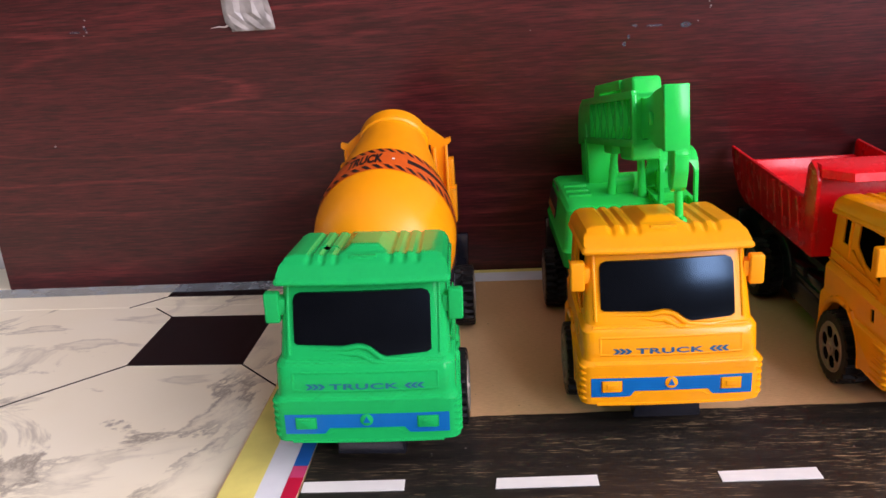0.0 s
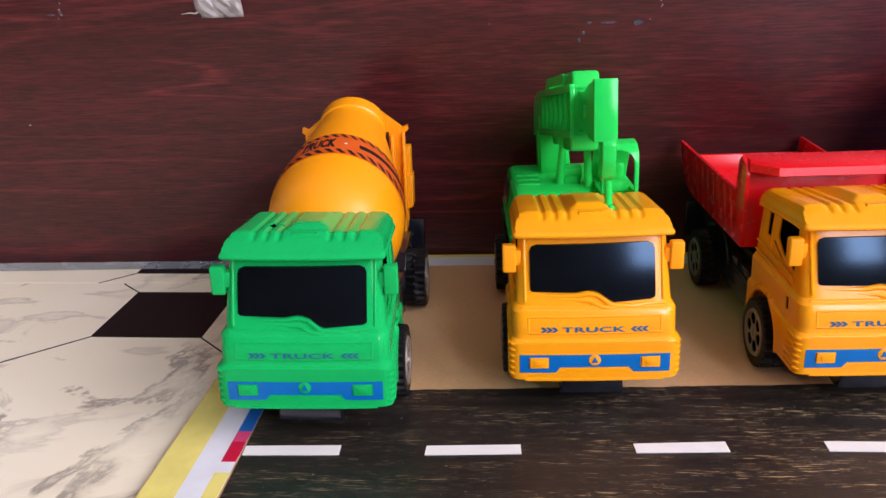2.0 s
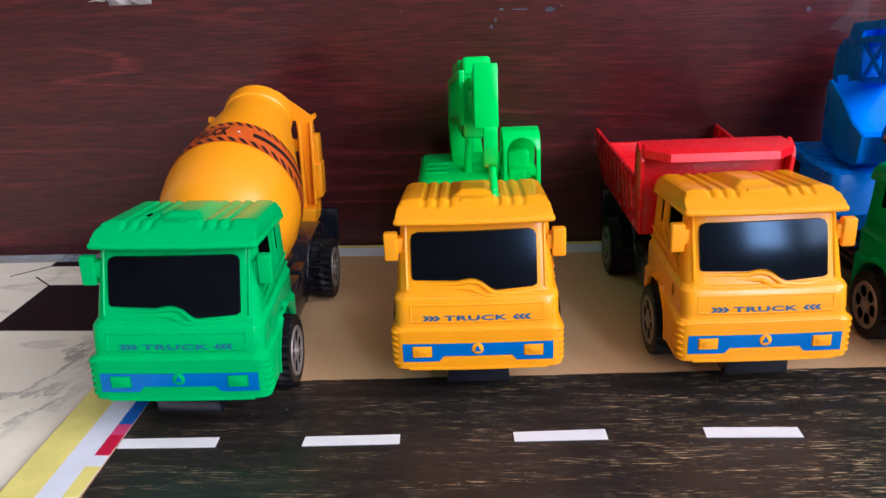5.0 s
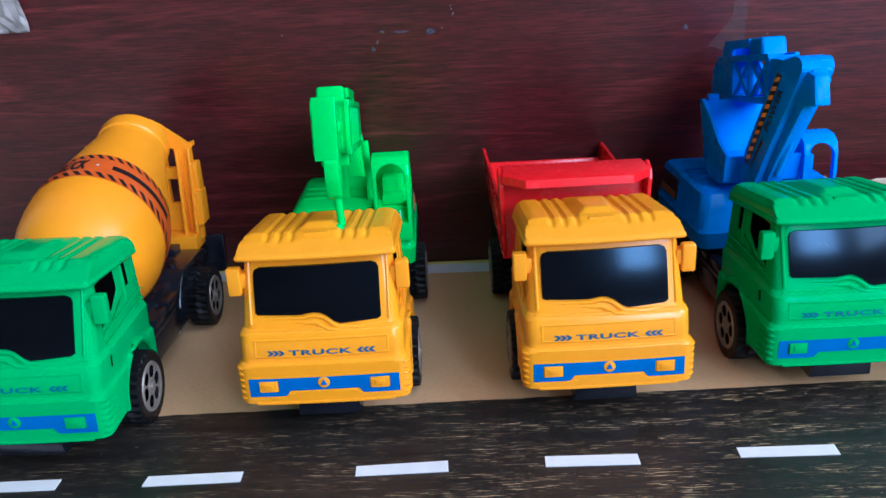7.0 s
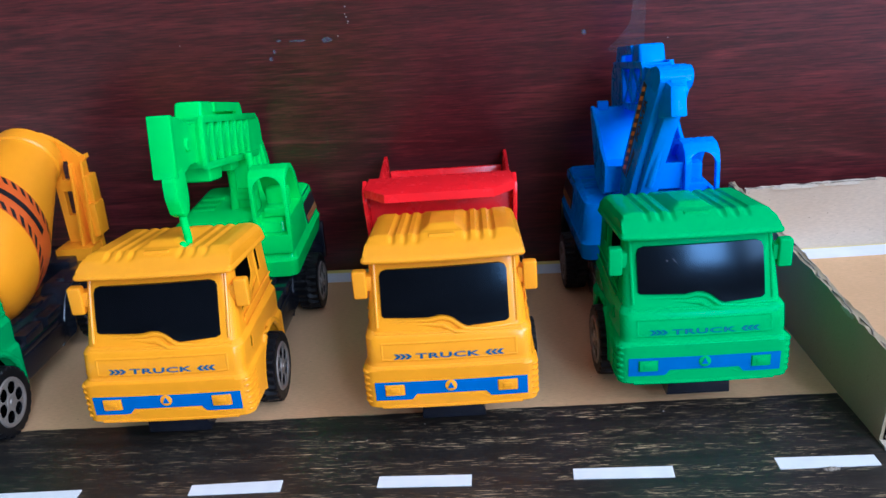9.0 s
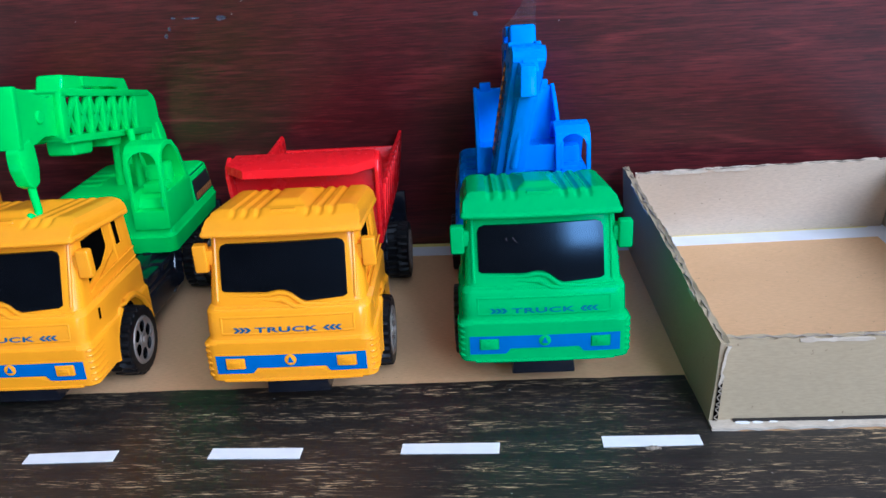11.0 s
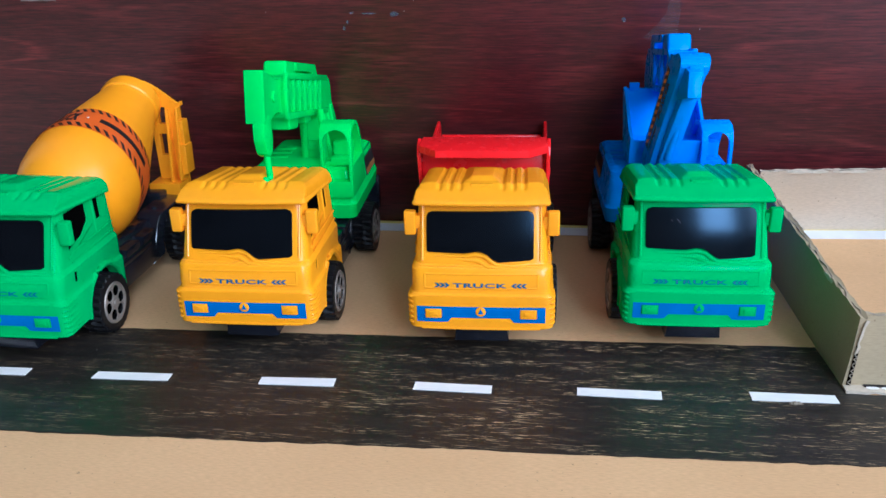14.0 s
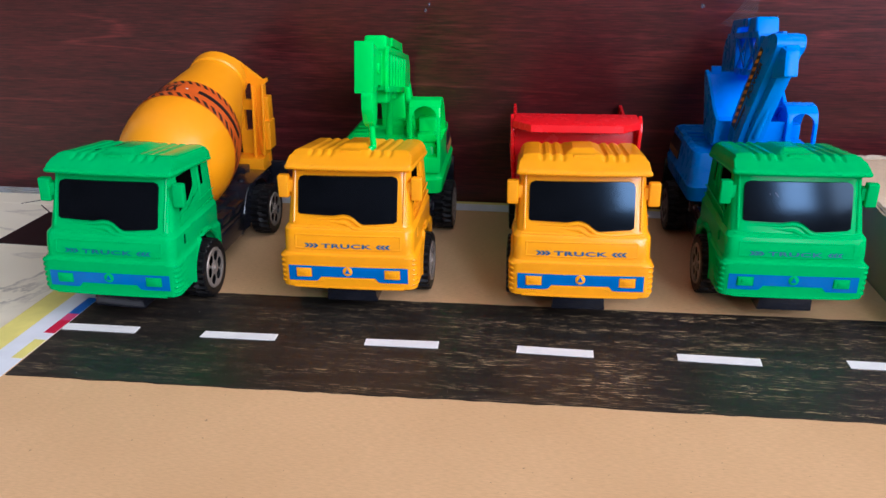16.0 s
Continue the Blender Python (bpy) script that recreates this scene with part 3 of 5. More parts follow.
ribbon(bm, [(x, y + 0.0012) for x, y in wavy(0.495, 0.3535, 0.70, 0.3575, 40, 0.0002, 18)], wavy(0.495, 0.3528, 0.70, 0.3568, 40, 0.0002, 18), 0.0022, 0.0029)
part("foot_gap", bm, INK, tray, "black strip standing for the shaded crease at the foot")
rnd = random.Random(61)
for x, y, r in ((0.4990, 0.3520, 0.0022), (0.5060, 0.3522, 0.0016), (0.5135, 0.3526, 0.0013), (0.5400, 0.3530, 0.0010)):
    pts = [(x + 1.8 * r * rnd.uniform(0.7, 1.1) * math.cos(2 * math.pi * i / 7), y + 0.6 * r * rnd.uniform(0.6, 1.1) * math.sin(2 * math.pi * i / 7)) for i in range(7)]
    part("paper_scrap", prism(bmesh.new(), pts, 2, 0.0020, 0.0026), PAPER, tray, "small white scrap of torn paper")
# a pen stroke on the bare card before the road, and a crumb of dirt beside a dash
part("pen_mark", prism(bmesh.new(), [(0.4897, 0.2832), (0.4904, 0.2834), (0.4911, 0.2770), (0.4913, 0.2712), (0.4908, 0.2704), (0.4903, 0.2750)], 2, 0.0, 0.0003), INK, sheet, "short dark pen stroke")
bm = bmesh.new()
for dx, dy, r in ((0, 0, 0.0013), (0.0020, 0.0004, 0.0011), (-0.0018, 0.0001, 0.0009), (0.0036, 0.0002, 0.0007)):
    k = bmesh.ops.create_icosphere(bm, subdivisions=2, radius=r)
    for v in k["verts"]:
        v.co = Vector((v.co.x * 1.3 + dx, v.co.y + dy, max(0.0, v.co.z * 0.8 + r * 0.5) * rnd.uniform(0.8, 1.1)))
solid("dirt_crumb", bm, EDGE_CARD, "small dark crumb of dirt on the road", "dirt", m=pose(0.4537, 0.3338, 0.0008))

# tape and scuffs on the board
rnd = random.Random(5)
edges = [(0.236, -0.1340, -0.1040), (0.226, -0.1355, -0.1035), (0.215, -0.1365, -0.1025), (0.2045, -0.1372, -0.1008), (0.1985, -0.1345, -0.1000), (0.1935, -0.1320, -0.0993), (0.1915, -0.1310, -0.1000)]
bm = bmesh.new()
rows = []
for k, (z, xa, xb) in enumerate(edges):
    row = []
    for i in range(9):
        u = i / 8
        crease = abs((u * 2.6 + z * 95) % 1.0 - 0.5)
        row.append(bm.verts.new((xa + (xb - xa) * u + rnd.uniform(-0.0006, 0.0006), WALL_Y - 0.0005 - 0.0042 * crease - rnd.uniform(0, 0.0012), z + rnd.uniform(-0.0007, 0.0007) * (0 < k < 6))))
    rows.append(row)
for a, b in zip(rows, rows[1:]):
    for i in range(8):
        bm.faces.new((a[i], b[i], b[i + 1]))
        bm.faces.new((a[i], b[i + 1], a[i + 1]))
tape = solid("sticky_tape", bm, TAPE, "crumpled cloudy piece of clear tape stuck on the board", "tape", angle=12)
tape.modifiers.new("film", 'SOLIDIFY').thickness = 0.0002
part("tail", tube(bmesh.new(), [(-0.1330, WALL_Y - 0.0012, 0.1966), (-0.1365, WALL_Y - 0.0010, 0.1950), (-0.1410, WALL_Y - 0.0008, 0.1956), (-0.1472, WALL_Y - 0.0006, 0.1948)], [0.0009, 0.0006, 0.0005, 0.0002], 6), SCUFF_WHITE, tape, "thin white torn shred")


def fleck(x, z, r, mat, long=1.0, label="tiny pale fleck"):
    """An uneven chip mark on the board's face."""
    bm = bmesh.new()
    n = 9
    pts = [(x + long * r * rnd.uniform(0.65, 1.1) * math.cos(2 * math.pi * i / n), z + r * rnd.uniform(0.65, 1.1) * math.sin(2 * math.pi * i / n)) for i in range(n)]
    part("fleck", prism(bm, pts, 1, WALL_Y - 0.0003, WALL_Y), mat, board, label)


for x, z, r in ((0.2060, 0.1994, 0.0006), (0.2054, 0.1944, 0.0005), (0.2061, 0.1924, 0.0006), (0.2072, 0.1893, 0.0007), (0.2066, 0.1880, 0.0004), (0.1988, 0.1797, 0.0005), (-0.2410, 0.2060, 0.0006), (-0.2425, 0.2015, 0.0007), (-0.2412, 0.1975, 0.0007), (-0.2440, 0.1950, 0.0005), (0.0830, 0.1800, 0.0004), (0.4300, 0.1640, 0.0005), (-0.2850, 0.1140, 0.0009)):
    fleck(x, z, r, SCUFF)
for x, z, r, long in ((0.1556, 0.1788, 0.0010, 2.4), (0.1905, 0.1776, 0.0022, 2.3), (0.1700, 0.1782, 0.0008, 9.0), (0.1485, 0.1668, 0.0020, 0.8), (0.1515, 0.1715, 0.0018, 0.7), (-0.2420, 0.2000, 0.0016, 0.8), (-0.2500, 0.1976, 0.0007, 7.0), (0.3720, 0.1715, 0.0022, 1.1)):
    fleck(x, z, r, SMEAR, long, "faint bluish smear of old glue")

smudge = [(0.4085, 0.230), (0.4060, 0.195), (0.4040, 0.176), (0.3960, 0.166), (0.3880, 0.158), (0.3980, 0.1545), (0.4135, 0.1560), (0.4145, 0.180), (0.4150, 0.230)]
solid("glue_smudge", prism(bmesh.new(), smudge, 1, WALL_Y - 0.0004, WALL_Y - 0.0001), SMUDGE, "faint grey cloudy glue smudge on the board", "smudge")

# ---- toy trucks: x across, y from the front bumper to the rear, z up from the ground ----
CAB = [  # z, front y, rear y, half width, front corner radius
    (0.0192, 0.0022, 0.0800, 0.0416, 0.0052), (0.0204, 0.0008, 0.0800, 0.0428, 0.0052), (0.0405, 0.0008, 0.0800, 0.0428, 0.0052),
    (0.0414, 0.0014, 0.0800, 0.0423, 0.0052), (0.0424, 0.0026, 0.0800, 0.0413, 0.0052), (0.0444, 0.0031, 0.0800, 0.0409, 0.0052),
    (0.0460, 0.0028, 0.0800, 0.0411, 0.0054), (0.0560, 0.0048, 0.0800, 0.0412, 0.006), (0.0574, 0.0058, 0.0800, 0.0404, 0.006),
    (0.0588, 0.0078, 0.0800, 0.0393, 0.006), (0.0900, 0.0182, 0.0795, 0.0374, 0.006), (0.0950, 0.0196, 0.0793, 0.0372, 0.006)]
BOW = 0.0008


def cab_front(x, z):
    """The y of the cab's front skin."""
    for (z0, f0, _, w0, r0), (z1, f1, _, w1, r1) in zip(CAB, CAB[1:]):
        if z <= z1:
            break
    t = min(1, max(0, (z - z0) / (z1 - z0)))
    f, w, r = f0 + (f1 - f0) * t, w0 + (w1 - w0) * t, r0 + (r1 - r0) * t
    d = max(0.0, min(abs(x) - (w - r), r * 0.98))
    return f + r - math.sqrt(r * r - d * d) - BOW * max(0.0, 1 - (x / (w - r)) ** 2)


def cab_half(z):
    """The half width of the cab at a height."""
    for (z0, _, _, w0, _), (z1, _, _, w1, _) in zip(CAB, CAB[1:]):
        if z <= z1:
            break
    return w0 + (w1 - w0) * min(1, max(0, (z - z0) / (z1 - z0)))


def skin(bm, top, bottom, off, thick=0.0002, n=40, bulge=0.0):
    """A film on the cab's front between two lines z = top(x), bottom(x); each is a list of (x, z)."""
    def at(line, x):
        for (xa, za), (xb, zb) in zip(line, line[1:]):
            if x <= xb:
                return za + (zb - za) * (x - xa) / (xb - xa)
        return line[-1][1]
    xa, xb = top[0][0], top[-1][0]
    xs = sorted({*(xa + (xb - xa) * i / n for i in range(n + 1)), *(p[0] for p in top), *(p[0] for p in bottom)})
    grid = []
    for x in xs:
        zt, zb = at(top, x), at(bottom, x)
        grid.append([(bm.verts.new((x, cab_front(x, z) - off - bulge * (1 - (x / 0.032) ** 2) - 0.5 * bulge * (1 - ((z - 0.0800) / 0.0135) ** 2), z)), bm.verts.new((x, cab_front(x, z) - off + thick, z))) for z in (zb + (zt - zb) * j / 8 for j in range(9))])
    for a, b in zip(grid, grid[1:]):
        for j in range(8):
            bm.faces.new((a[j][0], b[j][0], b[j + 1][0], a[j + 1][0]))
        bm.faces.new((a[0][0], a[0][1], b[0][1], b[0][0]))
        bm.faces.new((a[8][0], b[8][0], b[8][1], a[8][1]))
    bm.faces.new([q[0] for q in grid[0]] + [q[1] for q in grid[0][::-1]])
    bm.faces.new([q[0] for q in grid[-1]] + [q[1] for q in grid[-1][::-1]])
    bmesh.ops.recalc_face_normals(bm, faces=bm.faces[:])
    return bm


def on_front(pts, off=0.0):
    return [(x, cab_front(x, z) - off, z) for x, z in pts]


AXLE_F, AXLE_R, WHEEL_R = 0.0530, 0.1740, 0.0200
GROUND = 0.0004
SIDE_WINDOW = [(0.0232, 0.0665), (0.0310, 0.0690), (0.0400, 0.0705), (0.0495, 0.0765), (0.0505, 0.0785), (0.0505, 0.0890), (0.0258, 0.0895)]
REAR_WINDOW = [(0.0605, 0.0735), (0.0665, 0.0735), (0.0670, 0.0885), (0.0605, 0.0888)]
STEP_HOLE = [(0.0200, 0.0478), (0.0238, 0.0474), (0.0244, 0.0535), (0.0206, 0.0545)]


def cab_shell():
    bm = loft(bmesh.new(), [rounded(z, f, r, w, rf, 0.003, bow=BOW) for z, f, r, w, rf in CAB])
    cuts = []
    c = bmesh.new()
    lathe(c, [(-0.06, 0.0232), (0.06, 0.0232)], pose(0, AXLE_F, 0.0205, 0, 90, 0), 40)
    cuts.append(c)
    cuts.append(box(bmesh.new(), -0.034, 0.034, 0.030, 0.10, 0.0, 0.0425))
    for s in (-1, 1):
        for shape in (SIDE_WINDOW, REAR_WINDOW, STEP_HOLE):
            c = bmesh.new()
            prism(c, shape, 0, s * 0.0355, s * 0.06)
            cuts.append(c)
    for s in (-1, 1):
        cuts.append(box(bmesh.new(), s * 0.0235, s * 0.0325, -0.01, 0.0012, 0.0272, 0.0328))
    return cut(bm, cuts)


def relief(bm):
    """Ridges of the moulding: brow under the windscreen, pillar lines, name panel, bumper ribs, door lines."""
    brow = [(-0.034, 0.0622), (-0.020, 0.0630), (-0.008, 0.0630), (-0.003, 0.0640), (0.002, 0.0630), (0.0085, 0.0582), (0.018, 0.0578), (0.034, 0.0590)]
    brow2 = [(-0.020, 0.0606), (-0.012, 0.0612), (-0.006, 0.0604), (-0.002, 0.0602), (0.004, 0.0574), (0.014, 0.0566)]
    tube(bm, on_front(brow, -0.0011), [0.0009, 0.0014, 0.0017, 0.0020, 0.0020, 0.0017, 0.0015, 0.0009], 12)
    tube(bm, on_front(brow2, -0.0010), [0.0006, 0.0012, 0.0014, 0.0016, 0.0014, 0.0006], 12)
    for s in (-1, 1):
        tube(bm, on_front([(s * 0.0345, 0.0605 + 0.0305 * i / 6) for i in range(7)], -0.0003), 0.0010, 8)
        for z in (0.0232, 0.0266, 0.0300, 0.0334, 0.0368, 0.0398):
            pts = []
            for i in range(9):
                a = radians(6 + 54 * i / 8)
                pts.append((s * (0.0376 + 0.0052 * math.sin(a + 0.35)), 0.0060 - 0.0052 * math.cos(a + 0.35), z))
            pts.append((s * 0.0430, 0.015, z))
            tube(bm, pts, [0.0001, 0.0005, 0.0008] + [0.0010] * 6 + [0.0004], 8)
        for z, y1 in ((0.0555, 0.037), (0.0600, 0.066), (0.0655, 0.066)):
            w = 0.0405 - (z - 0.057) * 0.06
            tube(bm, [(s * w, 0.016 + 0.006 * (z > 0.056), z), (s * w, y1 + 0.010, z + 0.0015)], 0.0005, 6)
        w = 0.0385
        tube(bm, [(s * w, 0.0575, 0.0665), (s * 0.0376, 0.0580, 0.092)], 0.0006, 6)
        tube(bm, [(s * 0.0396, 0.0205, 0.0630), (s * 0.0392, 0.034, 0.0660), (s * 0.0388, 0.0535, 0.0735)], 0.0006, 6)
        # flared wheel arch
        arch = []
        for i in range(15):
            a = radians(-12 + 196 * i / 14)
            arch.append((s * 0.0410, AXLE_F + 0.0243 * math.cos(a), 0.0205 + 0.0243 * math.sin(a)))
        tube(bm, arch, 0.0021, 8)
    # raised frame of the name panel
    for pts in ([(x / 1000, 0.0536) for x in range(-33, 34, 6)], [(x / 1000, 0.0452 + 0.0004 * (x / 33) ** 2) for x in range(-33, 34, 6)], [(-0.033, 0.0456), (-0.033, 0.0536)], [(0.033, 0.0456), (0.033, 0.0536)]):
        tube(bm, on_front(pts, -0.0007), 0.0010, 10)
    # moulded edges above the name panel and the bumper
    tube(bm, on_front([(x / 1000, 0.0576) for x in range(-36, 37, 6)], -0.0010), 0.0011, 10)
    tube(bm, on_front([(x / 1000, 0.0409) for x in range(-36, 37, 6)], -0.0007), 0.0010, 10)
    # lower lip of the bumper
    tube(bm, on_front([(-0.030, 0.0236), (-0.017, 0.0242), (-0.014, 0.0262), (0.014, 0.0262), (0.017, 0.0242), (0.030, 0.0236)], -0.0003), 0.0006, 6)
    tube(bm, on_front([(x / 1000, 0.0202) for x in range(-35, 36, 5)], -0.0002), 0.0010, 6)


def sag(c):
    """The roof falls a little towards the rear."""
    return Vector((c.x, c.y, c.z - max(0.0, c.y - 0.022) * 0.112))


GROOVES = (0.0124, 0.0186, 0.0248)


def soft_min(a, b, k):
    h = max(k - abs(a - b), 0.0) / k
    return min(a, b) - h * h * k / 4


def ease(t):
    t = min(1.0, max(0.0, t))
    return t * t * (3 - 2 * t)


def roof_height(x, y):
    """The lid's top: front slope, bevelled shoulders, three grooves at each side, a low scoop with a vent before it."""
    ax, e, d = abs(x), 0.0392 - abs(x), y - 0.0148
    side = 0.0956 + min(4.2 * e, 0.0034 + 1.35 * max(0.0, e - 0.0008))
    z = soft_min(soft_min(0.0956 + 0.51 * d, side, 0.0005), 0.1029, 0.0006)
    z -= 0.0008 * ease((y - 0.0770) / 0.0029)
    for g in GROOVES:
        z -= 0.0011 * ease((y - 0.0205) / 0.005) * ease(1.12 - abs(ax - g) / 0.0019)
    z += 0.0027 * ease(min((0.0104 - ax) / 0.0046, (y - 0.0305) / 0.0075, (0.0745 - y) / 0.011))
    if ax < 0.0062 and 0.0258 < y < 0.0330:
        z = max(z, 0.1025 + 0.03 * (y - 0.0258))
    return z


def roof_mesh(hole=False):
    """The cab's roof: a thin rounded lip with a flat grooved lid on it."""
    xs = [-0.0392 + 0.0784 * i / 28 for i in range(29)]
    for g in GROOVES:
        xs = [x for x in xs if abs(abs(x) - g) > 0.0026] + [k * (g + o) for o in (-0.0020, -0.0013, -0.0006, 0, 0.0006, 0.0013, 0.0020) for k in (-1, 1)]
    xs = sorted([x for x in xs if abs(abs(x) - 0.0062) > 0.0008] + [k * (0.0392 - o) for o in (0.0004, 0.0008, 0.0014) for k in (-1, 1)] + [k * o for o in (0.0061, 0.0064) for k in (-1, 1)])
    ys = sorted([0.0148 + 0.0008 * i for i in range(14)] + [0.02575, 0.02595, 0.0264, 0.0270, 0.0278, 0.0286, 0.0294, 0.0302, 0.0312, 0.0322, 0.0332, 0.0345, 0.0360, 0.0380, 0.0400] + [0.0430 + 0.0034 * i for i in range(10)] + [0.0765, 0.0775, 0.0783, 0.0791, 0.0799])
    bm = bmesh.new()
    grid = []
    for y in ys:
        c = max(0.0, 0.0018 - (y - 0.0148))
        w = 1 - (0.0018 - math.sqrt(0.0018 ** 2 - c * c)) / 0.0392
        grid.append([bm.verts.new((x * w, y - 0.0018 * (1 - (x / 0.0392) ** 2) * (0.0799 - y) / 0.0651, roof_height(x, y))) for x in xs])
    for a, b in zip(grid, grid[1:]):
        for k in range(len(xs) - 1):
            bm.faces.new((a[k], a[k + 1], b[k + 1], b[k]))
    rim = grid[0] + [r[-1] for r in grid[1:-1]] + grid[-1][::-1] + [r[0] for r in grid[-2:0:-1]]
    foot = [bm.verts.new((v.co.x, v.co.y, 0.0946)) for v in rim]
    for k in range(len(rim)):
        n = (k + 1) % len(rim)
        bm.faces.new((rim[k], foot[k], foot[n], rim[n]))
    bm.faces.new(foot)
    bmesh.ops.recalc_face_normals(bm, faces=bm.faces[:])
    if hole:
        bm = cut(bm, [prism(bmesh.new(), [(-0.0222, 0.0400), (-0.0128, 0.0425), (-0.0140, 0.0450), (-0.0170, 0.0440), (-0.0200, 0.0490)], 2, 0.0998, 0.12)])
    lv = [(0.0924, 0.0146, 0.0796, 0.0388, 0.0020), (0.0927, 0.0135, 0.0800, 0.0397, 0.0022), (0.0935, 0.0130, 0.0801, 0.0401, 0.0024), (0.0943, 0.0131, 0.0801, 0.0400, 0.0024), (0.0949, 0.0138, 0.0800, 0.0396, 0.0022), (0.0957, 0.0149, 0.0799, 0.0390, 0.0018)]
    loft(bm, [rounded(z, f, r, w, rf, 0.0022, bow=0.0018) for z, f, r, w, rf in lv])
    return bend(bm, sag)


def tyre_mesh():
    """Black tyre with a deep lug tread; the axle lies on x, outer side towards +x."""
    bm, R, w = bmesh.new(), WHEEL_R, 0.0145
    cols = [(-w / 2, 0.60, 0), (-w / 2, 0.86, 0), (-w / 2, 0.925, 1), (-w / 2 + 0.0006, 0.985, 2), (-w * 0.17, 1.0, 2), (-0.0005, 1.0, 2), (0.0005, 1.0, 3), (w * 0.17, 1.0, 3),
            (w / 2 - 0.0006, 0.985, 3), (w / 2, 0.925, 4), (w / 2, 0.86, 0), (w / 2, 0.70, 0), (w / 2 - 0.0010, 0.69, 0), (w / 2 - 0.003, 0.66, 0)]
    n = 96
    g = []
    for k in range(n):
        ring = []
        for x, r, kind in cols:
            shift = abs(x) / (w / 2) * 1.2
            up = ((k + shift + (2 if kind in (3, 4) else 0)) % 4) < 2.2
            rr = r if kind == 0 or up else (0.915 if kind in (2, 3) else 0.905)
            a = k * math.tau / n
            ring.append(bm.verts.new((x, R * rr * math.sin(a), R * rr * math.cos(a))))
        g.append(ring)
    fs = []
    for k in range(n):
        p, q = g[k], g[(k + 1) % n]
        for i in range(len(cols) - 1):
            fs.append(bm.faces.new((p[i], q[i], q[i + 1], p[i + 1])))
    bmesh.ops.recalc_face_normals(bm, faces=fs)
    return bm


def rim_mesh():
    """Pale disc with six round holes, a raised outer ring and a small hub cap."""
    w = 0.0145 / 2
    m = pose(0, 0, 0, 0, 90, 0)
    disc = lathe(bmesh.new(), [(w - 0.0007, 0.0120), (w - 0.0001, 0.0120)], m, 48)
    holes = []
    for k in range(6):
        a = k * math.tau / 6
        holes.append(lathe(bmesh.new(), [(-0.001, 0.0037), (0.02, 0.0037)], Matrix.Translation((0, 0.0081 * math.cos(a), 0.0081 * math.sin(a))) @ m, 14))
    bm = cut(disc, holes)
    prof = [(w - 0.0005, 0.0113), (w + 0.0001, 0.0114), (w + 0.0005, 0.0120), (w + 0.0005, 0.0132), (w - 0.0003, 0.0138), (w - 0.0006, 0.0138)]
    lathe(bm, prof + [prof[0]], m, 40, False)
    lathe(bm, [(w - 0.0003, 0.0044), (w + 0.0003, 0.0042), (w + 0.0003, 0.0022), (w + 0.0009, 0.0019), (w + 0.0009, 0.0004)], m, 24)
    return bm


TYRE_ME, RIM_ME = mesh_of("tyre", tyre_mesh(), TYRE, 30), mesh_of("rim", rim_mesh(), RIM, 30)
bm = bmesh.new()
# wheel core coloured near-black, painted shade behind the rim's holes
lathe(bm, [(-0.006, 0.0134), (0.0010, 0.0134)], pose(0, 0, 0, 0, 90, 0), 28)
HUB_ME = mesh_of("hub", bm, HOLE_SHADE)


def wheel(truck, ground, x, y, turn):
    """A wheel that stands on the ground under the truck, however the body leans on it."""
    w = new("wheel", HUB_ME)
    w.parent = truck
    w.matrix_basis = truck.matrix_basis.inverted() @ ground @ pose(x, y, WHEEL_R, turn, 0, 0 if x > 0 else 180)
    for name, me, lb in (("tyre", TYRE_ME, "black lugged plastic tyre"), ("rim", RIM_ME, "silver rim with six round holes")):
        o = new(name, me)
        o.parent = w
        tagged(o, lb)


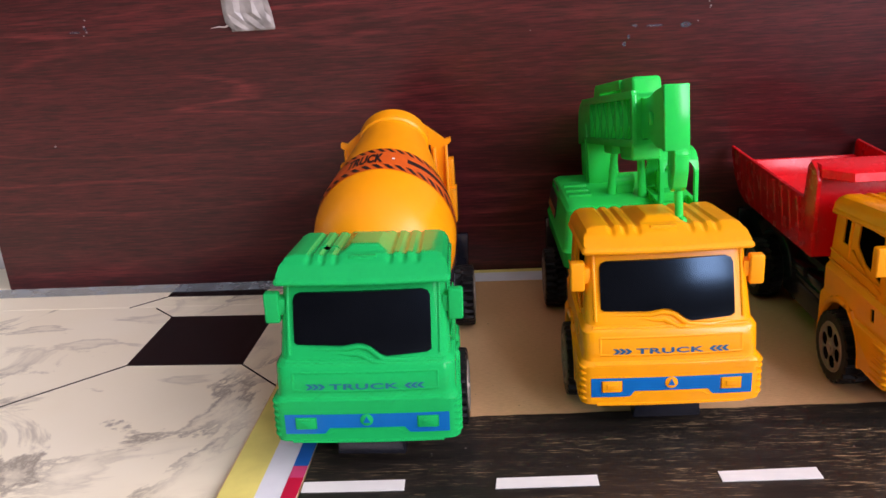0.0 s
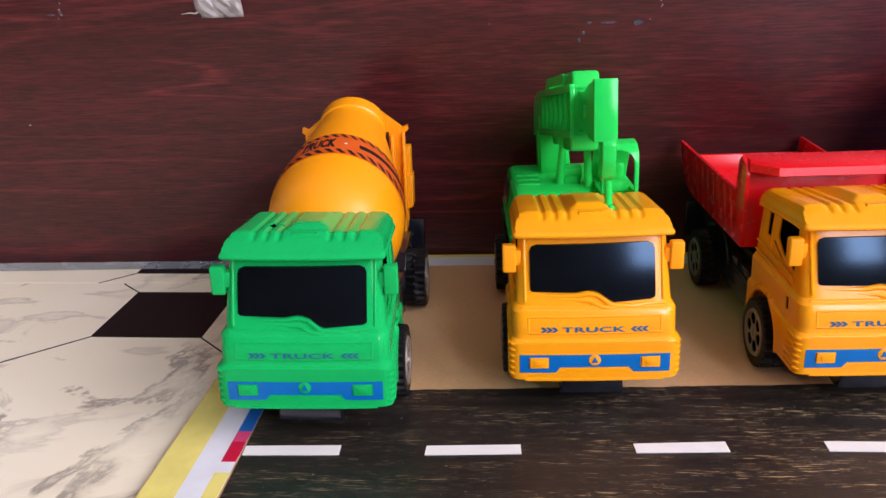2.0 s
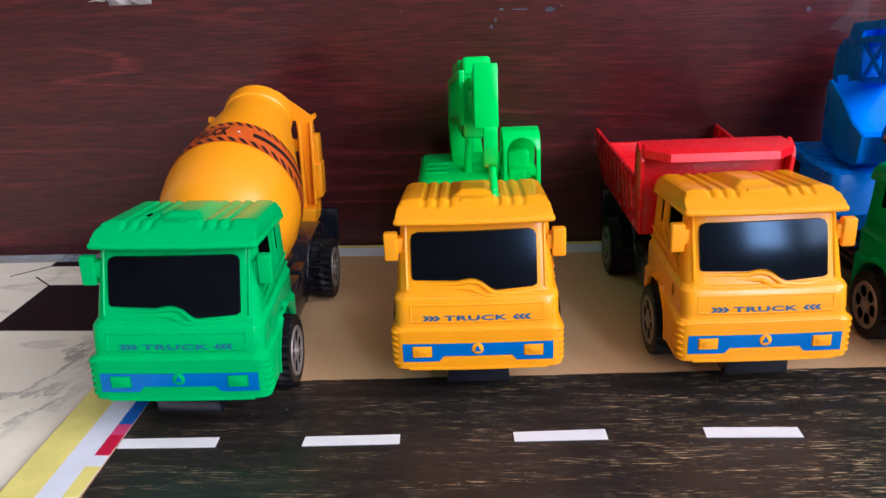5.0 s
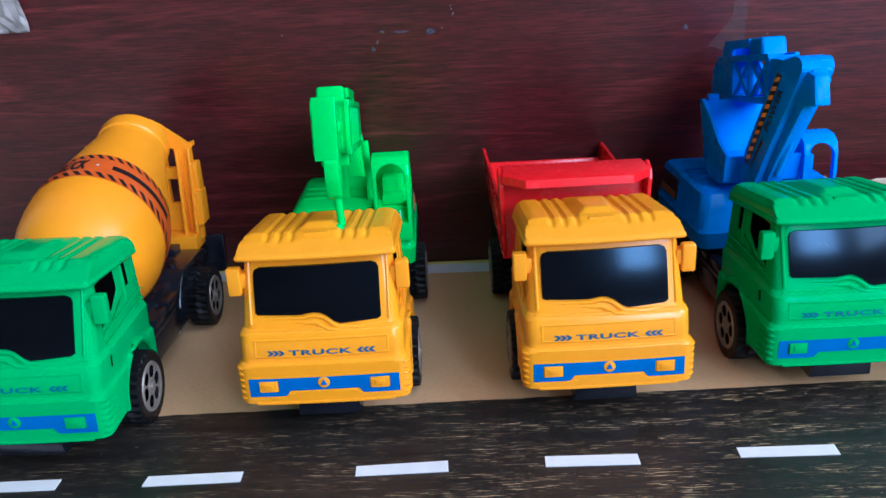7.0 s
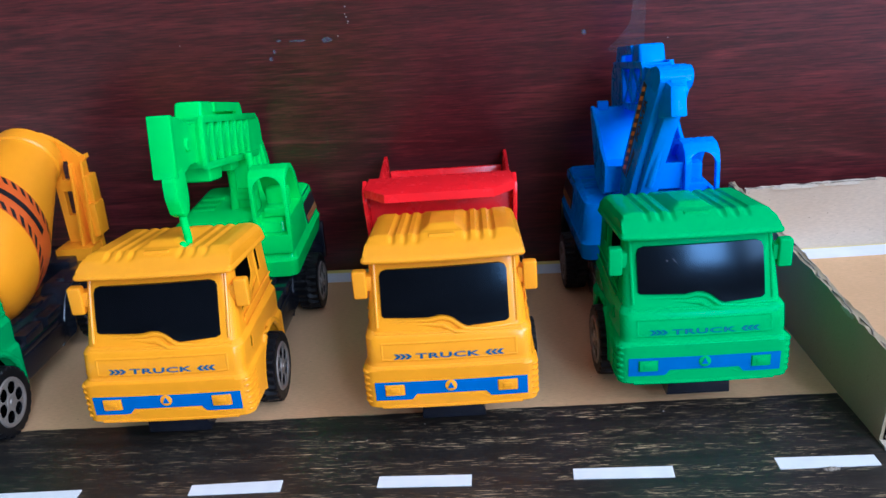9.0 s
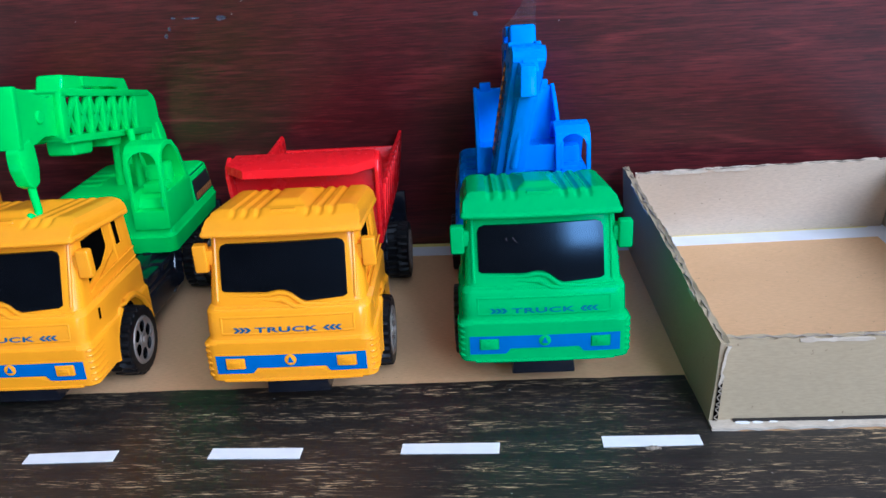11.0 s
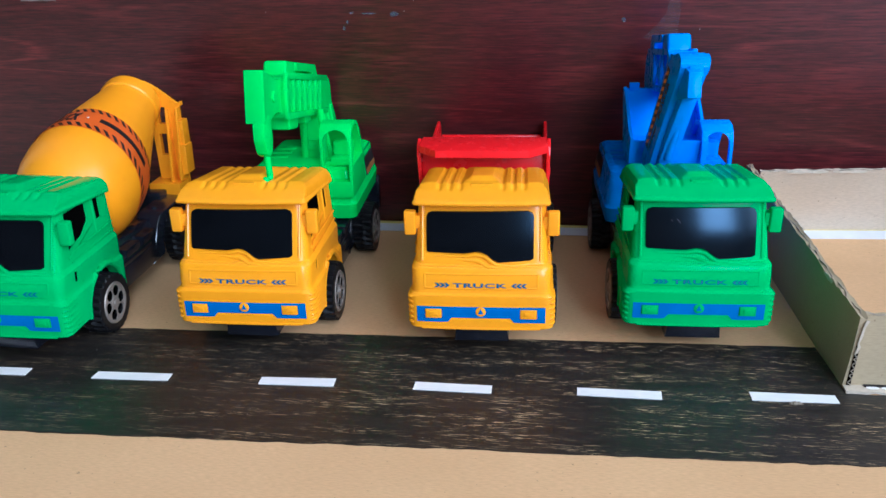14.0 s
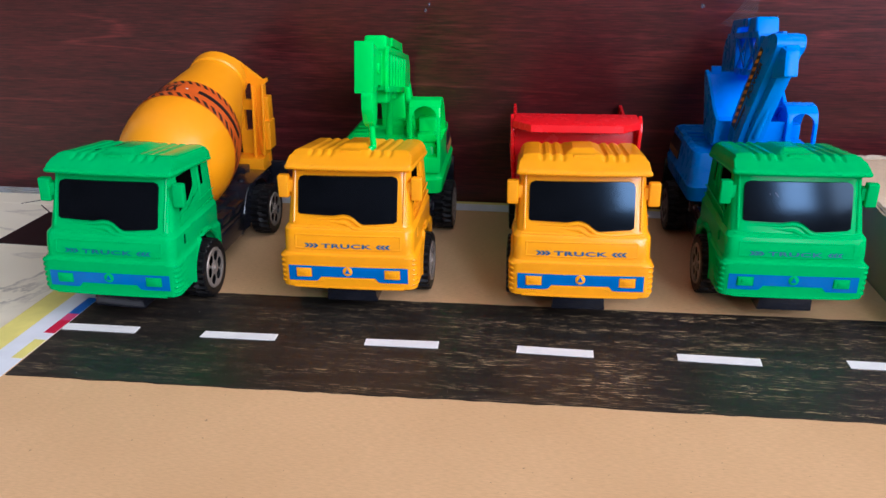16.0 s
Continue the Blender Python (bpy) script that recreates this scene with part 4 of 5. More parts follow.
def chassis(t):
    bm = bmesh.new()
    box(bm, -0.020, 0.020, 0.040, 0.222, 0.018, 0.040, 0.0012)
    beam = part("chassis", bm, NAVY, t, "blue-black plastic chassis", 30)
    for s in (-1, 1):
        bm = box(bmesh.new(), s * 0.019, s * 0.0360, 0.082, 0.140, 0.0125, 0.029, 0.003)
        tube(bm, [(s * 0.0310, 0.088, 0.0300), (s * 0.0310, 0.130, 0.0300)], 0.0048, 14)
        part("side_tank", bm, NAVY, beam, "", 30)
        bm = bmesh.new()
        hull8(bm, [(s * 0.018, 0.080, 0.033), (s * 0.031, 0.080, 0.033), (s * 0.033, 0.152, 0.033), (s * 0.018, 0.152, 0.033)],
              [(s * 0.018, 0.080, 0.042), (s * 0.026, 0.080, 0.042), (s * 0.028, 0.152, 0.0425), (s * 0.018, 0.152, 0.0425)], 0.001)
        for y in (0.100, 0.125):
            box(bm, s * 0.021, s * 0.0262, y, y + 0.010, 0.041, 0.0432, 0.0005)
        part("running_board", bm, NAVY, beam, "", 30)
        bm = box(bmesh.new(), s * 0.0215, s * 0.0365, 0.092, 0.112, 0.0335, 0.0395, 0.0010)
        box(bm, s * 0.0215, s * 0.0365, 0.117, 0.137, 0.0335, 0.0395, 0.0010)
        part("step_panel", bm, NAVY, beam, "", 30)
        # mudguard: a panel that sweeps up from the skirt and runs flat over the rear wheel
        sweep = [(0.1300, 0.0135), (0.1345, 0.0215), (0.1390, 0.0320), (0.1440, 0.0405), (0.1490, 0.0445), (0.1550, 0.0462), (0.1900, 0.0462), (0.1975, 0.0445), (0.2010, 0.0410)]
        inner = [(AXLE_R + 0.0238 * math.cos(radians(a)), WHEEL_R + 0.0238 * math.sin(radians(a))) for a in range(40, 191, 15)]
        bm = prism(bmesh.new(), sweep + inner + [(0.1480, 0.0135)], 0, s * 0.0180, s * 0.0352)
        tube(bm, [(s * 0.0352, y, z - 0.0006) for y, z in sweep], 0.0009, 8)
        guard = part("mudguard", bm, NAVY, beam, "blue-black mudguard swept over the rear wheel", 30)
        bm = bmesh.new()
        lathe(bm, [(0, 0.0024), (0.0014, 0.0024), (0.0018, 0.0018)], pose(s * 0.0255, 0.1600, 0.0460), 16)
        part("stud", bm, NAVY, guard, "", 30)
    part("rear_box", box(bmesh.new(), -0.030, 0.030, 0.200, 0.223, 0.026, 0.0440, 0.0015), NAVY, beam, "", 30)
    bm = box(bmesh.new(), -0.0425, 0.0425, 0.2225, 0.2275, 0.0170, 0.0455, 0.0010)
    for s in (-1, 1):
        box(bm, s * 0.0270, s * 0.0300, 0.2050, 0.2230, 0.0300, 0.0470, 0.0008)
    part("rear_panel", bm, NAVY, beam, "blue-black rear panel of the chassis", 30)
    for y in (AXLE_F, AXLE_R):
        part("axle", tube(bmesh.new(), [(-0.034, y, WHEEL_R), (0.034, y, WHEEL_R)], 0.003, 8), NAVY, beam)
    bm = bmesh.new()
    hull8(bm, [(-0.0165, 0.0080, 0.0076), (0.0165, 0.0080, 0.0076), (0.0165, 0.040, 0.0085), (-0.0165, 0.040, 0.0085)],
          [(-0.0150, 0.0060, 0.022), (0.0150, 0.0060, 0.022), (0.0150, 0.040, 0.022), (-0.0150, 0.040, 0.022)], 0.001)
    part("front_skid", bm, NAVY, beam, "", 30)
    return beam


def chevron(bm, x, z, s, h=0.0026):
    w = 0.0018
    pts = [(x, z), (x + s * w, z), (x + s * (w + 0.0018), z + h / 2), (x + s * w, z + h), (x, z + h), (x + s * 0.0018, z + h / 2)]
    prism(bm, [(a, b) for a, b in pts], 1, 0, 0.0002)


def toy_truck(px, py, turn, lift, lean, mat, label, worn=False, spin=0.0, hole=False, askew=0.0):
    t = thing("toy_truck", pose(px, py, GROUND + lift, 0, lean, turn), label, "toy truck", "toy trucks parked in a row")
    ink = WORN_BLUE if worn else NAME_INK
    bm = cab_shell()
    relief(bm)
    part("cab", bm, mat, t, "", 30)
    roof = part("roof", roof_mesh(hole), mat, t, "grooved roof" + (" with a small torn hole" if hole else ""), 30)
    if hole:
        # black plug laid in the cut to paint the shade inside it
        bm = prism(bmesh.new(), [(-0.0218, 0.0404), (-0.0134, 0.0427), (-0.0143, 0.0446), (-0.0170, 0.0436), (-0.0200, 0.0484)], 2, 0.1006, 0.1021)
        part("torn_hole", bend(bm, sag), HOLE_SHADE, roof, "near-black fill standing for the shade in the torn hole")
    top = [(-0.0318, 0.0850), (-0.0310, 0.0872), (-0.0285, 0.0882), (0.0270, 0.0886), (0.0296, 0.0876), (0.0306, 0.0856)]
    low = [(-0.0318, 0.0664), (-0.0305, 0.0655), (-0.0090, 0.0653), (-0.0030, 0.0664), (0.0005, 0.0661), (0.0040, 0.0644), (0.0075, 0.0615), (0.0103, 0.0602), (0.0285, 0.0611), (0.0306, 0.0623)]
    part("windscreen", skin(bmesh.new(), top, low, 0.0006, bulge=0.0012), GLASS, t, "glossy black windscreen film")
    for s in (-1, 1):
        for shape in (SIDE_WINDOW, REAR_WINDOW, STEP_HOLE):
            # near-black sheet just under the skin, painted shade for the opening's inside
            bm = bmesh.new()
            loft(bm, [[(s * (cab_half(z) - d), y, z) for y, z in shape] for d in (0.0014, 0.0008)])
            part("side_window", bm, HOLE_SHADE, t, "near-black sheet standing for the shade in a cab side opening")
        bm = box(bmesh.new(), s * 0.0385, s * 0.0455, 0.0150, 0.0205, 0.0735, 0.0882, 0.0014, 3)
        box(bm, s * 0.036, s * 0.041, 0.0165, 0.0235, 0.0770, 0.0850, 0.0008)
        part("mirror", bm, mat, t, "moulded door mirror", 30)
        bm = bmesh.new()
        box(bm, s * 0.0234, s * 0.0326, -0.0006, 0.0016, 0.0271, 0.0329, 0.0005)
        box(bm, s * 0.0256, s * 0.0304, -0.0010, 0.0010, 0.0286, 0.0314, 0.0004)
        part("headlight", bm, mat, t, "square moulded headlight")
    # bumper print: a film with two square gaps for the headlights
    dec = bmesh.new()
    zt = 0.0344
    for s in (-1, 1):
        xs = sorted((s * 0.0378, s * 0.0330))
        skin(dec, [(xs[0], zt), (xs[1], zt)], [(xs[0], 0.0244), (xs[1], 0.0244)], 0.0003, n=8)
        xs = sorted((s * 0.0330, s * 0.0230))
        skin(dec, [(xs[0], zt), (xs[1], zt)], [(xs[0], 0.0330), (xs[1], 0.0330)], 0.0003, n=8)
        skin(dec, [(xs[0], 0.0270), (xs[1], 0.0270)], [(xs[0], 0.0244), (xs[1], 0.0244)], 0.0003, n=8)
    skin(dec, [(-0.0230, zt), (0.0230, zt)], [(-0.0230, 0.0244), (-0.0195, 0.0246), (-0.0172, 0.0274), (0.0172, 0.0274), (0.0195, 0.0246), (0.0230, 0.0244)], 0.0003)
    part("bumper_print", dec, DECAL, t, "blue printed bumper stripe")
    bm = bmesh.new()
    lathe(bm, [(0, 0.0030), (0.0003, 0.0030), (0.0005, 0.0026)], pose(0, cab_front(0, 0.031) - 0.0003, 0.0315, 90, 0, 0), 24)
    badge = part("badge", bm, mat, t, "small round plain badge")
    bm = bmesh.new()
    prism(bm, [(0.0, 0.0336), (-0.0016, 0.0303), (0.0016, 0.0303)], 1, cab_front(0, 0.031) - 0.0011, cab_front(0, 0.031) - 0.0008)
    part("badge_mark", bm, DECAL, badge, "blue mark")
    txt = text_bm("TRUCK", 0.03, 1.08)
    part("lettering", bend(txt, lambda c: Vector((-0.0163 + 0.0317 * c.x, cab_front(-0.0163 + 0.0317 * c.x, 0.0460 + 0.0027 * c.y) - 0.0003, 0.0460 + 0.0027 * c.y))), ink, t, "blue printed word TRUCK")
    for s, xs in ((1, (-0.0272, -0.0245, -0.0218)), (-1, (0.0270, 0.0242, 0.0214))):
        for x in xs:
            bm = bmesh.new()
            chevron(bm, x, 0.0460, s)
            bend(bm, lambda c: Vector((c.x, c.y + cab_front(c.x, c.z) - 0.0003, c.z)))
            part("chevron", bm, ink, t, "blue printed chevron")
    chassis(t).matrix_basis = pose(0, 0, 0, rz=askew)
    ground = pose(px, py, GROUND, 0, 0, turn + askew)
    for i, (wx, wy) in enumerate(((0.0385, AXLE_F), (-0.0385, AXLE_F), (0.0405, AXLE_R), (-0.0405, AXLE_R))):
        wheel(t, ground, wx, wy, spin + 17 * i)
    return t


# ---- superstructures ----
def mixer(t):
    ang = 24.0
    A = Vector((0, 0.088, 0.0665))
    ax = Vector((0, math.cos(radians(ang)), math.sin(radians(ang))))
    m = Matrix.Translation(A) @ Vector((0, 0, 1)).rotation_difference(ax).to_matrix().to_4x4()
    prof = [(-0.006, 0.014), (-0.005, 0.0175), (0.0005, 0.0185), (0.0022, 0.0200), (0.0022, 0.0285), (0.0, 0.0296), (0.0006, 0.0312), (0.008, 0.0360), (0.015, 0.0388), (0.024, 0.0404), (0.036, 0.0410), (0.046, 0.0406),
            (0.052, 0.0396), (0.074, 0.0338), (0.102, 0.0268), (0.119, 0.0222), (0.1215, 0.0220), (0.1228, 0.0230), (0.1300, 0.0228), (0.1330, 0.0220), (0.1345, 0.0200)]

    def rad(s):
        for (a, ra), (b, rb) in zip(prof, prof[1:]):
            if s <= b:
                return ra + (rb - ra) * (s - a) / (b - a)
        return prof[-1][1]

    bm = bmesh.new()
    lathe(bm, prof + [(0.134, 0.0180), (0.115, 0.0170)], m, 64)
    drum = part("drum", bm, DRUM, t, "orange-yellow mixing drum", 25)
    S0, S1 = 0.0462, 0.0745

    # the top of the drum lies at +90 degrees of the lathe's turn
    up = math.atan2((m.to_3x3().inverted() @ Vector((0, 0, 1))).y, (m.to_3x3().inverted() @ Vector((0, 0, 1))).x)

    def wrap(a, s, off):
        # a straight strip laid on a cone runs towards the cone's wide end on both sides
        s -= 0.146 * (1 / math.cos(0.248 * (a - up)) - 1)
        r = rad(s) + off
        return m @ Vector((r * math.cos(a), r * math.sin(a), s))

    def patch(bm, a0, a1, s0, s1, off, n, k=3, shear=0.0):
        g = [[bm.verts.new(wrap(a0 + (a1 - a0) * i / n + shear * j / k, s0 + (s1 - s0) * j / k, off)) for j in range(k + 1)] for i in range(n + 1)]
        fs = []
        for p, q in zip(g, g[1:]):
            for j in range(k):
                fs.append(bm.faces.new((p[j], q[j], q[j + 1], p[j + 1])))
        return fs

    bm = bmesh.new()
    patch(bm, up - 2.2, up + 2.2, S0, S1, 0.0003, 90)
    bmesh.ops.recalc_face_normals(bm, faces=bm.faces[:])
    part("band_sticker", bm, STICKER, drum, "orange-red band sticker round the drum")
    side = 1.0 if (wrap(up + 0.3, 0.07, 0) - wrap(up, 0.07, 0)).x > 0 else -1.0
    n = 26
    for row0, row1 in ((S0 + 0.0008, S0 + 0.0054), (S1 - 0.0054, S1 - 0.0008)):
        for k in range(n):
            a = up - 2.1 + 4.2 * k / n
            bm = bmesh.new()
            patch(bm, a, a + 0.075, row0, row1, 0.0005, 2, 2, -side * 0.10)
            part("hazard_stripe", bm, INK, drum)
    a0, a1 = up - side * 0.52, up + side * 0.05
    txt = text_bm("TRUCK", 0.05, 1.05)
    bmesh.ops.subdivide_edges(txt, edges=txt.edges[:], cuts=1)
    part("band_lettering", bend(txt, lambda c: wrap(a0 + (a1 - a0) * c.x, S0 + 0.0078 + 0.0125 * c.y, 0.0006)), INK, drum, "black word TRUCK on the band")
    bm = bmesh.new()
    patch(bm, up + side * 0.42, up + side * 1.50, S0 + 0.0116, S0 + 0.0164, 0.0005, 28)
    part("band_bar", bm, INK, drum, "dark blue-black bar on the band")
    bm = bmesh.new()
    patch(bm, up + side * 0.18, up + side * 0.22, S0 + 0.0128, S0 + 0.0146, 0.0006, 4)
    part("band_dot", bm, PAPER, drum, "small white dot")
    # rear carrier of the drum: two upright columns with open windows, braced to the drum's mouth
    for s in (-1, 1):
        bm = bmesh.new()
        plate = prism(bmesh.new(), [(s * x, z) for x, z in [(0.0105, 0.1290), (0.0170, 0.1290), (0.0235, 0.1240), (0.0330, 0.1165), (0.0368, 0.1178), (0.0372, 0.1148), (0.0346, 0.1128), (0.0346, 0.0480), (0.0120, 0.0480)]], 1, 0.2120, 0.2168)
        windows = []
        for z0, z1, x0, x1 in ((0.1000, 0.1135, 0.0170, 0.0236), (0.0745, 0.0920, 0.0160, 0.0232)):
            windows.append(prism(bmesh.new(), [(s * x0, z0), (s * x1, z0), (s * x1, z1), (s * x0, z1)], 1, 0.20, 0.23))
        bm = cut(plate, windows)
        # the column's flanges give it depth
        hull8(bm, [(s * 0.0250, 0.2005, 0.0500), (s * 0.0270, 0.2005, 0.0500), (s * 0.0270, 0.2140, 0.0500), (s * 0.0250, 0.2140, 0.0500)],
              [(s * 0.0250, 0.2085, 0.1120), (s * 0.0270, 0.2085, 0.1120), (s * 0.0270, 0.2140, 0.1120), (s * 0.0250, 0.2140, 0.1120)], 0.0004)
        hull8(bm, [(s * 0.0330, 0.2005, 0.0560), (s * 0.0348, 0.2005, 0.0560), (s * 0.0348, 0.2140, 0.0560), (s * 0.0330, 0.2140, 0.0560)],
              [(s * 0.0330, 0.2095, 0.1130), (s * 0.0348, 0.2095, 0.1130), (s * 0.0348, 0.2140, 0.1130), (s * 0.0330, 0.2140, 0.1130)], 0.0004)
        box(bm, s * 0.0080, s * 0.0340, 0.1960, 0.2160, 0.0440, 0.0545, 0.0006)
        part("drum_carrier", bm, DRUM, t, "upright yellow carrier plate with open windows", 30)
        bm = bmesh.new()
        box(bm, s * 0.0335, s * 0.0384, 0.2080, 0.2190, 0.0800, 0.1035, 0.0010)
        hull8(bm, [(s * 0.0338, 0.2050, 0.0590), (s * 0.0388, 0.2050, 0.0605), (s * 0.0388, 0.2190, 0.0605), (s * 0.0338, 0.2190, 0.0590)],
              [(s * 0.0338, 0.2050, 0.0840), (s * 0.0394, 0.2050, 0.0840), (s * 0.0394, 0.2190, 0.0840), (s * 0.0338, 0.2190, 0.0840)], 0.0010)
        part("side_box", bm, DRUM, t, "stepped yellow box on the carrier", 30)
        bm = bmesh.new()
        tube(bm, [(s * 0.0165, 0.2130, 0.1285), (s * 0.0130, 0.2060, 0.1330), (s * 0.0080, 0.2020, 0.1355)], [0.0022, 0.0026, 0.0022], 8)
        part("brace", bm, DRUM, t, "yellow brace beside the drum's mouth", 30)
    bm = bmesh.new()
    box(bm, -0.022, 0.022, 0.184, 0.212, 0.0405, 0.050, 0.001)
    part("drum_cradle", bm, NAVY, t, "dark cradle under the drum")
    part("drum_post", box(bmesh.new(), -0.018, 0.018, 0.080, 0.090, 0.0405, 0.056, 0.001), NAVY, t)


def boom_frame(root, pitch, swing=0.0):
    c, s = math.cos(radians(pitch)), math.sin(radians(pitch))

    def f(x, u, v):
        return (x + swing * (u - 0.18), root[0] - u * c + v * s, root[1] + u * s + v * c)
    return f


def lattice_boom(t, mat, f, x0, W, L, bays, winch, tail, rise):
    """A boxed lattice boom: two side frames, top and bottom plates, closed root, winch block on top."""
    H = 0.0128
    for s in (-1, 1):
        bm = bmesh.new()
        for v in (-H, H):
            bar(bm, f(x0 + s * W, 0.0, v), f(x0 + s * W, L, v), 0.0030, 0.0042, 0.0004)
        for k in range(bays + 1):
            u = 0.026 + (L - 0.0275) * k / bays
            bar(bm, f(x0 + s * W, u, -H), f(x0 + s * W, u, H), 0.0026, 0.0032 if k < bays else 0.006, 0.0003)
            if k:
                bar(bm, f(x0 + s * W * 0.94, u, -H), f(x0 + s * W * 0.94, u - (L - 0.0275) / bays, H), 0.0018, 0.0030)
                bar(bm, f(x0 + s * W * 0.90, u, H), f(x0 + s * W * 0.90, u - (L - 0.0275) / bays, -H), 0.0018, 0.0030)
        part("lattice_side", bm, mat, t)
    # closed root, bent down at its end
    bm = bmesh.new()
    outline = [(0.028, H + 0.0012), (tail + 0.016, H + 0.0012), (tail + 0.008, H - 0.0015), (tail + 0.003, H - 0.006), (tail, -H * 0.3), (tail, -H - 0.003), (0.028, -H - 0.001)]
    loft(bm, [[f(x0 - W - 0.001, u, v) for u, v in outline], [f(x0 + W + 0.001, u, v) for u, v in outline]])
    part("boom_root", bm, mat, t, "", 30)
    bm = bmesh.new()
    for v in (-H, H):
        hull8(bm, [f(x0 + i * W, u, v - 0.0008) for i, u in ((-1, 0.02), (1, 0.02), (1, L), (-1, L))], [f(x0 + i * W, u, v + 0.0008) for i, u in ((-1, 0.02), (1, 0.02), (1, L), (-1, L))])
    hull8(bm, [f(x0 + i * W, u, -H) for i, u in ((-1, L - 0.002), (1, L - 0.002), (1, L), (-1, L))], [f(x0 + i * W, u, H) for i, u in ((-1, L - 0.002), (1, L - 0.002), (1, L), (-1, L))])
    part("boom_plate", bm, mat, t)
    # winch block: a closed box in front, a bridge to the post behind it
    rear, mid, front = winch
    bm = bmesh.new()
    w, top = 0.0078, H + rise
    hull8(bm, [f(x0 + i * w, u, H) for i, u in ((-1, mid), (1, mid), (1, front), (-1, front))], [f(x0 + i * w, u, top) for i, u in ((-1, mid + 0.002), (1, mid + 0.002), (1, front - 0.003), (-1, front - 0.003))], 0.0025, 3)
    for s in (-1, 1):
        web = [(rear - 0.006, H), (rear + 0.012, H), (rear + 0.014, top - 0.006), (mid + 0.004, top - 0.006), (mid + 0.004, top - 0.0005), (rear + 0.002, top - 0.0005), (rear - 0.001, top - 0.003)]
        loft(bm, [[f(x0 + s * w - 0.0012, u, v) for u, v in web], [f(x0 + s * w + 0.0012, u, v) for u, v in web]])
    hull8(bm, [f(x0 + i * w, u, H) for i, u in ((-1, rear - 0.005), (1, rear - 0.005), (1, rear + 0.001), (-1, rear + 0.001))], [f(x0 + i * w, u, top - 0.001) for i, u in ((-1, rear + 0.002), (1, rear + 0.002), (1, rear + 0.012), (-1, rear + 0.012))], 0.0004)
    part("winch_block", bm, mat, t, "", 30)


